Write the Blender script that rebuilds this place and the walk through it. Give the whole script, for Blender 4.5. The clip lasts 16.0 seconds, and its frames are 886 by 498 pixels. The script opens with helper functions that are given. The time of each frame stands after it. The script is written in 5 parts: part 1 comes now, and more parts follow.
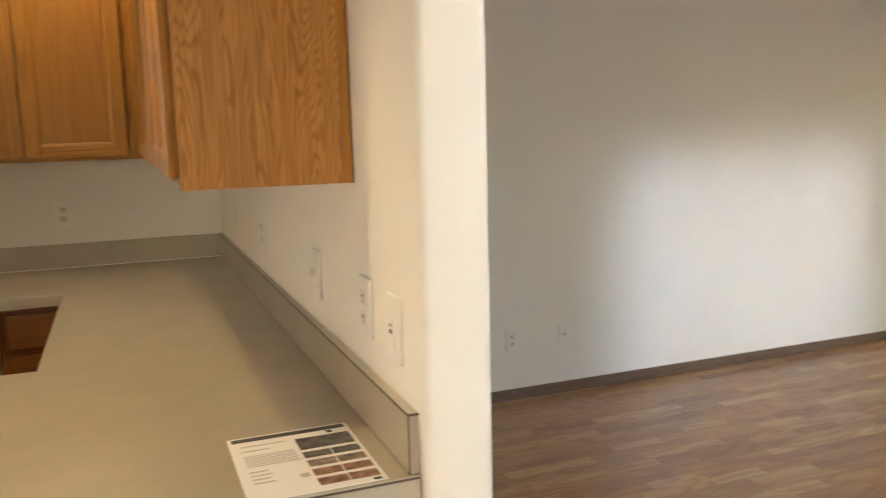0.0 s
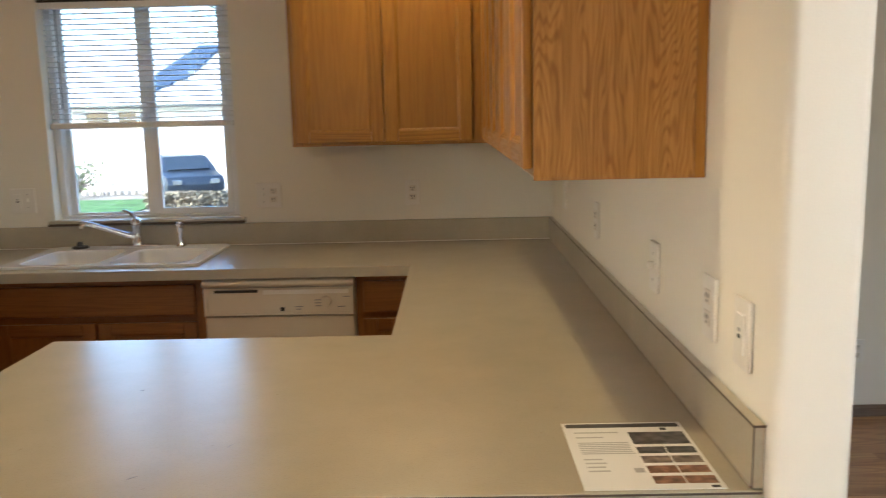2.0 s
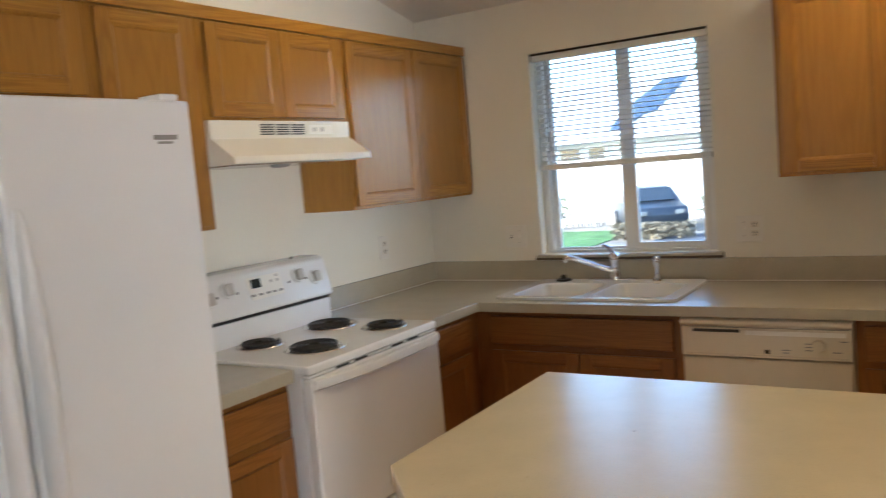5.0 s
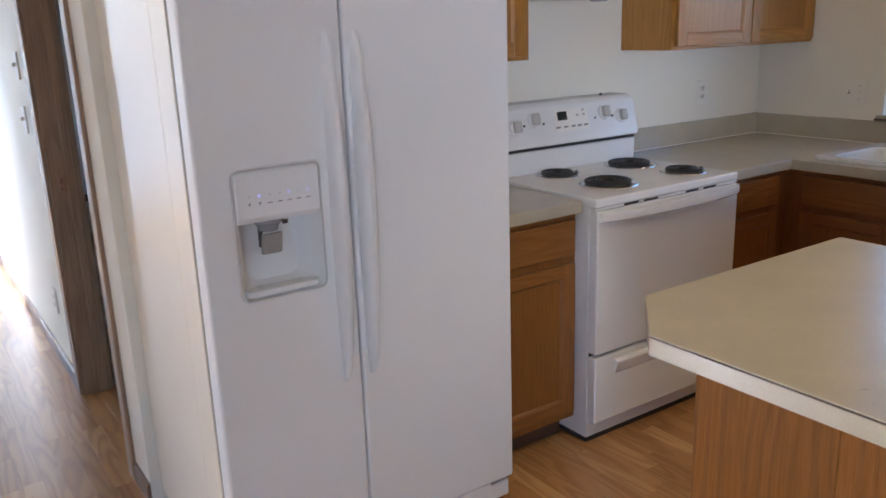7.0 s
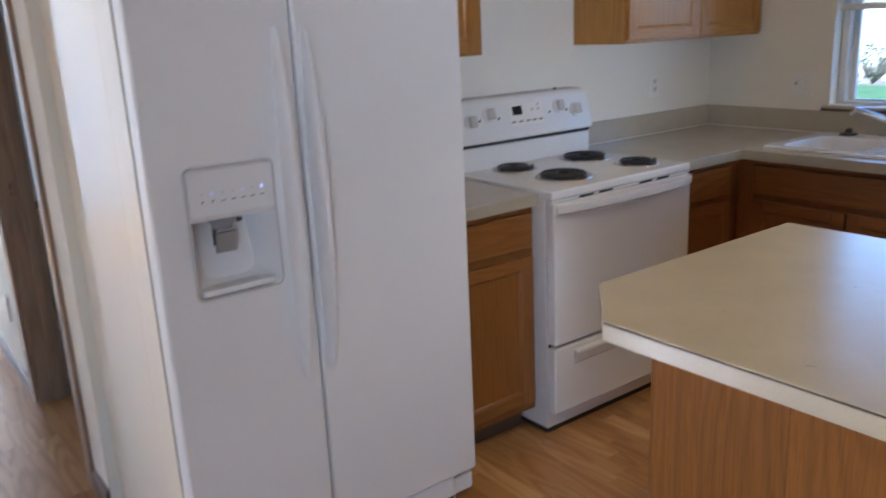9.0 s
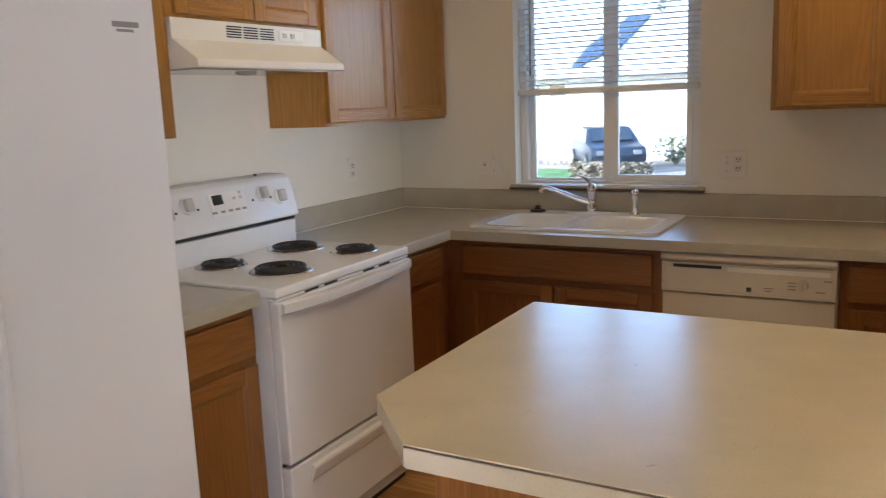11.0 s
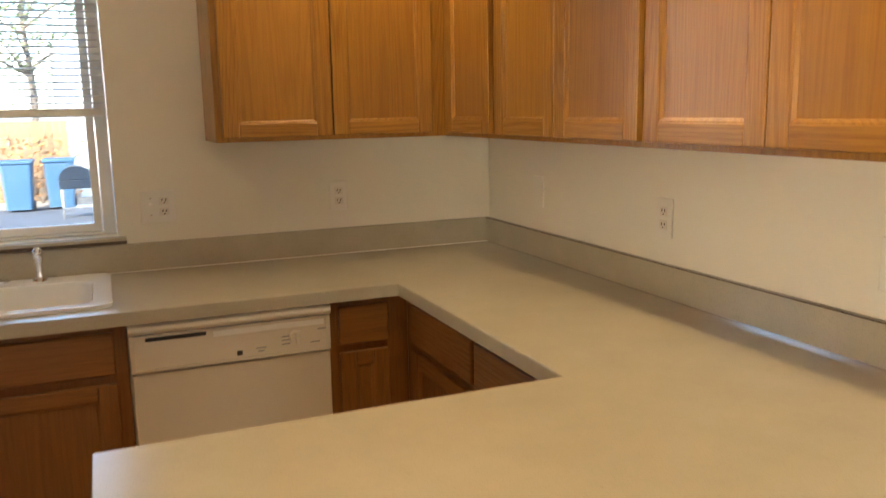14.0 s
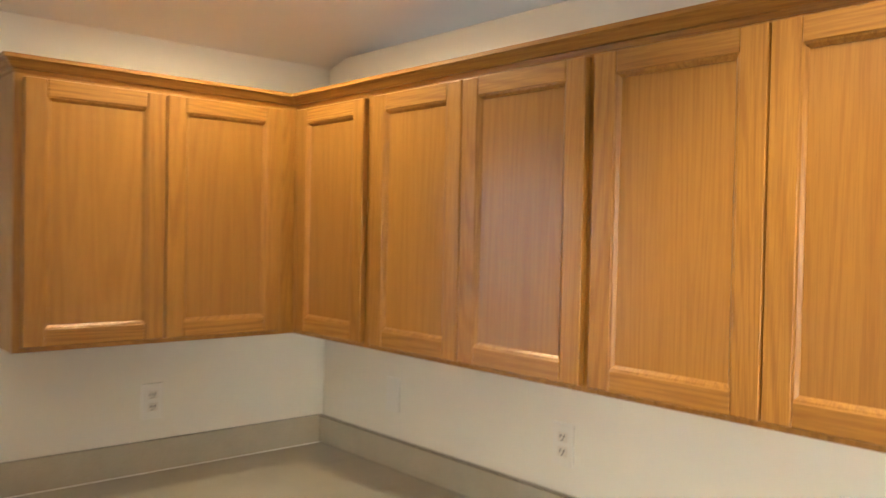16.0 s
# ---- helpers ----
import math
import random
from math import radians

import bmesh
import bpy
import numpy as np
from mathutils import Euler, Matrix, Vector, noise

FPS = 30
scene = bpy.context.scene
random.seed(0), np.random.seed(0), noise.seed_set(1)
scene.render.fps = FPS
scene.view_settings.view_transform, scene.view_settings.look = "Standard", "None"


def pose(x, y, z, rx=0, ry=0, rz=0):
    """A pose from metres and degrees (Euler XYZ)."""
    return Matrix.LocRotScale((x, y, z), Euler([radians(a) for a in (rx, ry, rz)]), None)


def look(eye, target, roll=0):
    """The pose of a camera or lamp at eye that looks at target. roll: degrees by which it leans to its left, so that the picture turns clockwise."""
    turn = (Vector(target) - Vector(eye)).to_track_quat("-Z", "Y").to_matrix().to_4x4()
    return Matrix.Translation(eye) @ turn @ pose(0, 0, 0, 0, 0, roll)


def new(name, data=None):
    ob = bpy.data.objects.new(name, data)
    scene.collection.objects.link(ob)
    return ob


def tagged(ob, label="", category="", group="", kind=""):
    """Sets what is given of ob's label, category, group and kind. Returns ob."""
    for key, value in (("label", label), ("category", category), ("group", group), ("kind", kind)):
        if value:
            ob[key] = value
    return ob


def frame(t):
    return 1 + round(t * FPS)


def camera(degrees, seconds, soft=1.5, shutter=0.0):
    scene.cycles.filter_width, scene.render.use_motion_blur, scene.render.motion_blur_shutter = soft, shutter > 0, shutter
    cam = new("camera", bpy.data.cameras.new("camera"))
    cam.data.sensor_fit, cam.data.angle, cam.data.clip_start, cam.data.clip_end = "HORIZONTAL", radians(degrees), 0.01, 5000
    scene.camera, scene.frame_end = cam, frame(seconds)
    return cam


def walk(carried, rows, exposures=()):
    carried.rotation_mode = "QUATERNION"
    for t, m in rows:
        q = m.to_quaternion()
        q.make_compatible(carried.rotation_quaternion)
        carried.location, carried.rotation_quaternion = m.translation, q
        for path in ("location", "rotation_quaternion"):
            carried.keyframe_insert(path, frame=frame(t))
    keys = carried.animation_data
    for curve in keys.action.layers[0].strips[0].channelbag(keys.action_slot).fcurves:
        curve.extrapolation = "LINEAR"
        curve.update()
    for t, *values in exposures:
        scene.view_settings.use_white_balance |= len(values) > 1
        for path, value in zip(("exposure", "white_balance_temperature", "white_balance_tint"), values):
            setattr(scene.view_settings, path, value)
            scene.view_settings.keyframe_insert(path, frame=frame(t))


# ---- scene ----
cam = camera(57.1, 16.0, soft=1.1, shutter=0.45)
PATH = [
    (0, (-0.413, -3.78, 1.465), (0.309, -1.939, 1.169), -1.5),
    (0.5, (-0.432, -3.777, 1.47), (0.083, -1.867, 1.182), -1.1),
    (1, (-0.441, -3.771, 1.473), (-0.125, -1.819, 1.177), -1.3),
    (1.5, (-0.449, -3.77, 1.484), (-0.301, -1.8, 1.177), -1.4),
    (2, (-0.467, -3.777, 1.486), (-0.492, -1.803, 1.165), -1.3),
    (2.5, (-0.481, -3.774, 1.497), (-0.705, -1.814, 1.166), -1.7),
    (3, (-0.49, -3.789, 1.505), (-0.9, -1.856, 1.194), -2.2),
    (3.5, (-0.497, -3.794, 1.507), (-1.049, -1.891, 1.236), -2.9),
    (4, (-0.492, -3.794, 1.51), (-1.172, -1.93, 1.257), -3.6),
    (4.5, (-0.519, -3.768, 1.51), (-1.332, -1.955, 1.279), -4.2),
    (5, (-0.549, -3.735, 1.505), (-1.617, -2.055, 1.316), -4.8),
    (7.5, (-0.352, -3.758, 1.498), (-1.975, -2.758, 0.894), -1.6),
    (8, (-0.346, -3.754, 1.485), (-1.947, -2.754, 0.826), -0.8),
    (8.5, (-0.346, -3.762, 1.495), (-1.926, -2.731, 0.831), -1.2),
    (9, (-0.365, -3.748, 1.486), (-1.911, -2.595, 0.955), -2.7),
    (9.5, (-0.388, -3.735, 1.475), (-1.802, -2.38, 1.065), -3.4),
    (12, (-0.969, -3.542, 1.448), (-1.544, -1.656, 1.112), -1.5),
    (12.5, (-1.085, -3.487, 1.455), (-1.347, -1.527, 1.149), -2.1),
    (13, (-1.275, -3.451, 1.461), (-1.091, -1.49, 1.112), -2.1),
    (13.5, (-1.409, -3.318, 1.445), (-0.875, -1.43, 1.054), -1.2),
    (14, (-1.489, -3.087, 1.473), (-0.735, -1.266, 1.131), -1.1),
    (14.5, (-1.615, -2.948, 1.556), (-0.722, -1.182, 1.265), -0.8),
    (15, (-1.73, -2.848, 1.636), (-0.693, -1.154, 1.402), -1.5),
    (15.5, (-1.745, -2.749, 1.675), (-0.596, -1.117, 1.546), -0.0),
    (16, (-1.682, -2.583, 1.703), (-0.361, -1.082, 1.664), 1.2),
]
EXPOSURES = [(0, 2.97, 5900, 13), (1, 2.78, 5800, 13), (1.5, 2.78, 5750, 12), (3.5, 2.9, 5700, 12), (5, 2.88, 5600, 11), (7.5, 2.70, 4950, 17), (8.5, 2.73, 4950, 17), (9, 2.60, 4900, 16), (9.5, 2.60, 5000, 15), (12, 2.92, 6050, 16), (13.5, 3.02, 6600, 14), (14.5, 3.4, 6000, 12), (15.5, 3.5, 5600, 10), (16, 3.66, 5300, 9)]
walk(cam, [(t, look(eye, target, roll)) for t, eye, target, roll in PATH], EXPOSURES)

# ---- world, sun, large lights, exposure ----
world = bpy.data.worlds.new("sky")
scene.world = world
world.use_nodes = True
_n = world.node_tree.nodes
_sky = _n.new("ShaderNodeTexSky")
_sky.sky_type, _sky.sun_disc = "NISHITA", False
_sky.sun_elevation, _sky.sun_rotation = radians(24), radians(221)
world.node_tree.links.new(_sky.outputs[0], _n["Background"].inputs[0])
_n["Background"].inputs[1].default_value = 0.15


def lamp(name, kind, energy, colour, m, label=""):
    data = bpy.data.lights.new(name, kind)
    data.energy, data.color = energy, colour
    ob = new(name, data)
    ob.matrix_world = m
    return ob


sun = lamp("sun", "SUN", 2.3, (1.0, 0.93, 0.82), look((0, 0, 0), (0.598, 0.691, -0.407)))
sun.data.angle = radians(0.5)
WARM = (1.0, 0.75, 0.38)
DAY = (0.74, 0.87, 1.0)
CANS = [(-0.63, -0.65, 2.41, 2.4, 172), (-0.86, -2.10, 2.77, 9.5, 88), (-2.25, -1.30, 2.58, 1.3, 172)]
for cx, cy, cz, watts, cone_deg in CANS:
    can = lamp("recessed_lamp", "SPOT", watts, WARM, look((cx, cy, cz), (cx, cy, 0)))
    can.data.spot_size, can.data.spot_blend, can.data.shadow_soft_size = radians(cone_deg), 0.6, 0.06


def fill_lamp(name, energy, wide, high, eye, target, spread=160, colour=DAY):
    ob = lamp(name, "AREA", energy, colour, look(eye, target))
    ob.data.shape, ob.data.size, ob.data.size_y = "RECTANGLE", wide, high
    ob.data.spread = radians(spread)
    return ob


# added area lamps at unseen openings, aimed to brighten walls, cabinets and hall
# Tight beam that draws the glow on the living room wall.
fill_lamp("living_wall_beam", 0.48, 1.9, 1.30, (3.2, -7.95, 1.35), (3.05, 0.03, 0.62), 5.5)
fill_lamp("fill_south", 0.4, 2.2, 1.5, (3.2, -7.92, 1.35), (-2.9, -0.5, 1.5), 120)
fill_lamp("fill_east", 1.3, 1.9, 1.2, (4.75, -6.7, 1.47), (-2.9, -0.6, 1.55), 110)
# Narrow warm beam added to lift the west wall cabinets.
fill_lamp("fill_cabinet_beam", 0.9, 1.8, 1.1, (4.74, -6.7, 1.45), (-2.9, -0.75, 1.85), 24, (1.0, 0.94, 0.82))
fill_lamp("fill_dining", 0.55, 2.2, 1.7, (-3.42, -6.2, 1.25), (0.0, -1.5, 1.3), 130, (1.0, 0.92, 0.78))
fill_lamp("fill_hall", 11.5, 0.9, 1.8, (-7.25, -4.58, 1.1), (-7.0, 0, 1.0), 150)

# ---- materials ----


def node_mat(name, rough=0.5, metal=0.0, spec=0.5):
    m = bpy.data.materials.new(name)
    m.use_nodes = True
    b = m.node_tree.nodes["Principled BSDF"]
    b.inputs["Roughness"].default_value = rough
    b.inputs["Metallic"].default_value = metal
    b.inputs["Specular IOR Level"].default_value = spec
    return m, m.node_tree.nodes, m.node_tree.links, b


def mapped(n, l, scale, source="Object", shift=True):
    tc = n.new("ShaderNodeTexCoord")
    mp = n.new("ShaderNodeMapping")
    mp.inputs["Scale"].default_value = scale
    l.new(tc.outputs[source], mp.inputs[0])
    if shift:
        oi = n.new("ShaderNodeObjectInfo")
        mul = n.new("ShaderNodeMath")
        mul.operation, mul.inputs[1].default_value = "MULTIPLY", 37.0
        l.new(oi.outputs["Random"], mul.inputs[0])
        cb = n.new("ShaderNodeCombineXYZ")
        for k in range(3):
            l.new(mul.outputs[0], cb.inputs[k])
        l.new(cb.outputs[0], mp.inputs["Location"])
    return mp.outputs[0]


def noise_tex(n, l, vec, scale, detail=3.0, rough=0.5, distort=0.0):
    t = n.new("ShaderNodeTexNoise")
    t.inputs["Scale"].default_value, t.inputs["Detail"].default_value = scale, detail
    t.inputs["Roughness"].default_value, t.inputs["Distortion"].default_value = rough, distort
    l.new(vec, t.inputs["Vector"])
    return t.outputs[0]


def ramp(n, l, fac, stops):
    r = n.new("ShaderNodeValToRGB")
    els = r.color_ramp.elements
    els[0].position, els[0].color = stops[0][0], (*stops[0][1], 1)
    els[1].position, els[1].color = stops[-1][0], (*stops[-1][1], 1)
    for p, c in stops[1:-1]:
        els.new(p).color = (*c, 1)
    l.new(fac, r.inputs[0])
    return r.outputs[0]


def mathn(n, l, op, a, b):
    m = n.new("ShaderNodeMath")
    m.operation = op
    for k, v in enumerate((a, b)):
        if isinstance(v, (int, float)):
            m.inputs[k].default_value = v
        else:
            l.new(v, m.inputs[k])
    return m.outputs[0]


def mixc(n, l, fac, a, b, kind="MIX"):
    m = n.new("ShaderNodeMix")
    m.data_type, m.blend_type = "RGBA", kind
    for key, v in ((0, fac), (6, a), (7, b)):
        if isinstance(v, (int, float)):
            m.inputs[key].default_value = v
        elif isinstance(v, tuple):
            m.inputs[key].default_value = (*v, 1)
        else:
            l.new(v, m.inputs[key])
    return m.outputs[2]


def bump(n, l, b, height, strength, dist=0.001):
    bp = n.new("ShaderNodeBump")
    bp.inputs["Strength"].default_value, bp.inputs["Distance"].default_value = strength, dist
    l.new(height, bp.inputs["Height"])
    l.new(bp.outputs[0], b.inputs["Normal"])


def plain(name, colour, rough=0.5, metal=0.0, vary=0.06, scale=6.0, grain=0.0, grain_scale=220.0, spec=0.5):
    """A painted, moulded or metal surface: slow tone drift, fine relief, and a little wear in the gloss."""
    m, n, l, b = node_mat(name, rough, metal, spec)
    v = mapped(n, l, (1, 1, 1))
    big = noise_tex(n, l, v, scale, 4)
    lo = tuple(c * (1 - vary) for c in colour)
    hi = tuple(min(1, c * (1 + vary)) for c in colour)
    l.new(ramp(n, l, big, [(0.3, lo), (0.7, hi)]), b.inputs["Base Color"])
    low, high = (max(rough * 0.85, 0.29), min(1, rough * 1.15)) if rough >= 0.29 else (rough * 0.85, min(rough * 1.15, 0.26))
    r = ramp(n, l, noise_tex(n, l, v, scale * 4, 3), [(0.3, (low,) * 3), (0.7, (high,) * 3)])
    l.new(r, b.inputs["Roughness"])
    if grain:
        bump(n, l, b, noise_tex(n, l, v, grain_scale, 2), grain)
    return m


def wood(name, colour, dark, along, figure=1.0, rough=0.38, pores=1.0, rings_n=190.0, field_scale=3.2, field_detail=1.5, coat=0.4):
    """Stained oak. along: the axes along which the grain runs, as a scale for each axis."""
    m, n, l, b = node_mat(name, rough, 0.0, 0.35)
    v = mapped(n, l, along)
    field = noise_tex(n, l, v, field_scale, field_detail, 0.45)
    rings = mathn(n, l, "SINE", mathn(n, l, "MULTIPLY", field, rings_n), 0.0)
    rings = mathn(n, l, "MULTIPLY_ADD", rings, 0.5)
    ring_col = ramp(n, l, rings, [(0.0, colour), (0.5, colour), (1.0, dark)])
    slow = noise_tex(n, l, mapped(n, l, tuple(a * 1.0 for a in along)), 1.3, 3)
    base = mixc(n, l, min(1.0, 0.95 * figure), colour, ring_col)
    base = mixc(n, l, 0.7, base, ramp(n, l, slow, [(0.3, (0.70, 0.66, 0.62)), (0.72, (1.0, 1.0, 1.0))]), "MULTIPLY")
    fine = noise_tex(n, l, mapped(n, l, tuple(14.0 if a >= 1 else 0.5 for a in along)), 14.0, 3, 0.65)
    pore = ramp(n, l, fine, [(0.42, (0.62, 0.55, 0.48)), (0.56, (1, 1, 1))])
    base = mixc(n, l, 0.42 * pores, base, pore, "MULTIPLY")
    l.new(base, b.inputs["Base Color"])
    l.new(ramp(n, l, fine, [(0.35, (rough * 1.3,) * 3), (0.6, (max(0.29, rough * 0.9),) * 3)]), b.inputs["Roughness"])
    bump(n, l, b, fine, 0.12, 0.0006)
    b.inputs["Coat Weight"].default_value = coat
    b.inputs["Coat Roughness"].default_value = 0.25
    return m


OAK, OAK_D = (0.42, 0.200, 0.026), (0.25, 0.098, 0.011)
VERT, LEVEL = (1.0, 1.0, 0.055), (0.055, 0.055, 1.0)
CATHEDRAL = (1.0, 1.0, 0.14)
oak_v = wood("oak_upright", OAK, OAK_D, VERT, 0.38, 0.36, 1.0, 420.0)
oak_h = wood("oak_level", OAK, OAK_D, LEVEL, 0.4, 0.36, 1.0, 420.0)
oak_panel = wood("oak_door_panel", (0.40, 0.190, 0.028), OAK_D, VERT, 0.26, 0.30, 0.6, 200.0, 4.5, 2.0)
oak_end = wood("oak_end_veneer", (0.56, 0.29, 0.065), (0.30, 0.115, 0.02), CATHEDRAL, 0.62, 0.42, 1.2, 520.0, 4.4, 4.5)
# Darker copy of the wall-cabinet oak; shade below the worktop is in its colour.
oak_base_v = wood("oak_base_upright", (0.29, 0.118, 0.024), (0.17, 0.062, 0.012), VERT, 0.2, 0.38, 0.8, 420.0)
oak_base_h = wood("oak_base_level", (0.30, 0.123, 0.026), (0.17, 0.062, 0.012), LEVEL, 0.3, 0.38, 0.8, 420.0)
# Back veneer darkened below its own tone, for shade under the overhang.
oak_back = wood("oak_back_veneer", (0.27, 0.105, 0.010), (0.18, 0.064, 0.007), CATHEDRAL, 0.5, 0.5, 0.8, 150.0, 3.6, 1.0, 0.08)
dark_core = plain("cabinet_inside", (0.16, 0.075, 0.03), 0.7, vary=0.2)
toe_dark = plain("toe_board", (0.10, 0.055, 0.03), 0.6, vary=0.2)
casing_wood = wood("casing_wood", (0.40, 0.27, 0.17), (0.27, 0.175, 0.105), VERT, 0.5, 0.5)
casing_wood_h = wood("casing_wood_level", (0.23, 0.155, 0.10), (0.13, 0.085, 0.055), LEVEL, 0.5, 0.5)
base_wood = wood("baseboard_wood", (0.19, 0.125, 0.08), (0.13, 0.08, 0.05), LEVEL, 0.4, 0.5)

wall_paint = plain("wall_paint", (0.80, 0.765, 0.665), 0.75, vary=0.025, scale=1.2, grain=0.25, grain_scale=260)
ceiling_paint = plain("ceiling_paint", (0.80, 0.77, 0.70), 0.9, vary=0.03, scale=1.5, grain=0.5, grain_scale=120)
vinyl = plain("white_vinyl", (0.80, 0.80, 0.78), 0.4, vary=0.03)
blind_white = plain("blind_slat_white", (0.78, 0.78, 0.76), 0.45, vary=0.03)
enamel = plain("white_enamel", (0.80, 0.79, 0.77), 0.18, vary=0.02, scale=3)
# Cream is partly warm bounced light, put into the off-white case colour.
fridge_case_warmlit = plain("fridge_case_warmlit", (0.80, 0.73, 0.60), 0.29, vary=0.03, scale=2, grain=0.12, grain_scale=420)
enamel_fridge = plain("fridge_white", (0.78, 0.78, 0.78), 0.32, vary=0.02, scale=2, grain=0.10, grain_scale=420)
bisque = plain("bisque_enamel", (0.66, 0.59, 0.47), 0.30, vary=0.02, scale=3)
hood_white = plain("hood_almond", (0.78, 0.73, 0.62), 0.22, vary=0.02, scale=3)
plate_white = plain("plate_white", (0.80, 0.77, 0.70), 0.35, vary=0.02)
receptacle_ivory = plain("receptacle_ivory", (0.72, 0.67, 0.58), 0.4, vary=0.03)
slot_dark = plain("slot_dark", (0.03, 0.028, 0.025), 0.6)
mark_grey = plain("mark_grey", (0.30, 0.29, 0.27), 0.6)
knob_grey = plain("knob_grey", (0.52, 0.49, 0.45), 0.35)
chrome = plain("chrome", (0.80, 0.80, 0.82), 0.10, 1.0, vary=0.03)
drip_metal = plain("drip_bowl_metal", (0.62, 0.60, 0.57), 0.22, 1.0, vary=0.1, scale=20)
coil_black = plain("coil_black", (0.018, 0.017, 0.017), 0.5, vary=0.2, scale=30)
black_rubber = plain("black_rubber", (0.02, 0.02, 0.02), 0.45)
sink_white = plain("sink_porcelain", (0.82, 0.82, 0.80), 0.15, vary=0.02)
seam_dark = plain("laminate_seam", (0.085, 0.06, 0.04), 0.6, vary=0.2)
paper_white = plain("paper_white", (0.80, 0.79, 0.76), 0.6, vary=0.02)
ink_dark = plain("ink_dark", (0.06, 0.055, 0.055), 0.55)
ink_text = plain("ink_text", (0.50, 0.49, 0.47), 0.6)
photo_dark = plain("photo_dark", (0.09, 0.085, 0.085), 0.35, vary=0.7, scale=60)
photo_warm = plain("photo_warm", (0.27, 0.14, 0.085), 0.35, vary=0.6, scale=60)
photo_grey = plain("photo_grey", (0.22, 0.17, 0.14), 0.35, vary=0.6, scale=60)
led_blue, _nn, _ll, _bb = node_mat("indicator_blue", 0.4)
_bb.inputs["Emission Color"].default_value, _bb.inputs["Emission Strength"].default_value = (0.25, 0.3, 1, 1), 0.2
display_dark = plain("display_dark", (0.015, 0.02, 0.015), 0.15)
smoke_plastic = plain("smoke_plastic", (0.30, 0.30, 0.31), 0.2)
tray_grey = plain("tray_grey", (0.58, 0.57, 0.55), 0.4)
bulb_glass, _nn, _ll, _bb = node_mat("frosted_dome", 0.6)
_bb.inputs["Base Color"].default_value = (0.85, 0.82, 0.75, 1)
_bb.inputs["Emission Color"].default_value, _bb.inputs["Emission Strength"].default_value = (1, 0.72, 0.42, 1), 3.0

glass, _nn, _ll, _bb = node_mat("window_glass", 0.0)
_bb.inputs["Transmission Weight"].default_value, _bb.inputs["IOR"].default_value = 1.0, 1.45
# Blue tint put into the glass for the bluish haze over the view.
_bb.inputs["Base Color"].default_value = (0.80, 0.92, 1.0, 1)


def laminate_mat(name, colour):
    m, n, l, b = node_mat(name, 0.33)
    v = mapped(n, l, (1, 1, 1), shift=False)
    cloud = ramp(n, l, noise_tex(n, l, v, 7, 5, 0.6), [(0.3, tuple(c * 0.93 for c in colour)), (0.7, tuple(c * 1.06 for c in colour))])
    fleck = ramp(n, l, noise_tex(n, l, v, 260, 2), [(0.30, (0.80, 0.77, 0.72)), (0.45, (1, 1, 1)), (0.68, (1.0, 1.0, 1.0))])
    col = mixc(n, l, 0.5, cloud, fleck, "MULTIPLY")
    spots = ramp(n, l, noise_tex(n, l, v, 110, 0), [(0.10, (0.5, 0.38, 0.25)), (0.135, (1, 1, 1))])
    col = mixc(n, l, 0.35, col, spots, "MULTIPLY")
    l.new(col, b.inputs["Base Color"])
    l.new(ramp(n, l, noise_tex(n, l, v, 9, 4), [(0.3, (0.29,) * 3), (0.7, (0.33,) * 3)]), b.inputs["Roughness"])
    bump(n, l, b, noise_tex(n, l, v, 420, 2), 0.10, 0.0005)
    b.inputs["Coat Weight"].default_value, b.inputs["Coat Roughness"].default_value = 0.8, 0.26
    return m


laminate = laminate_mat("worktop_laminate", (0.445, 0.395, 0.29))


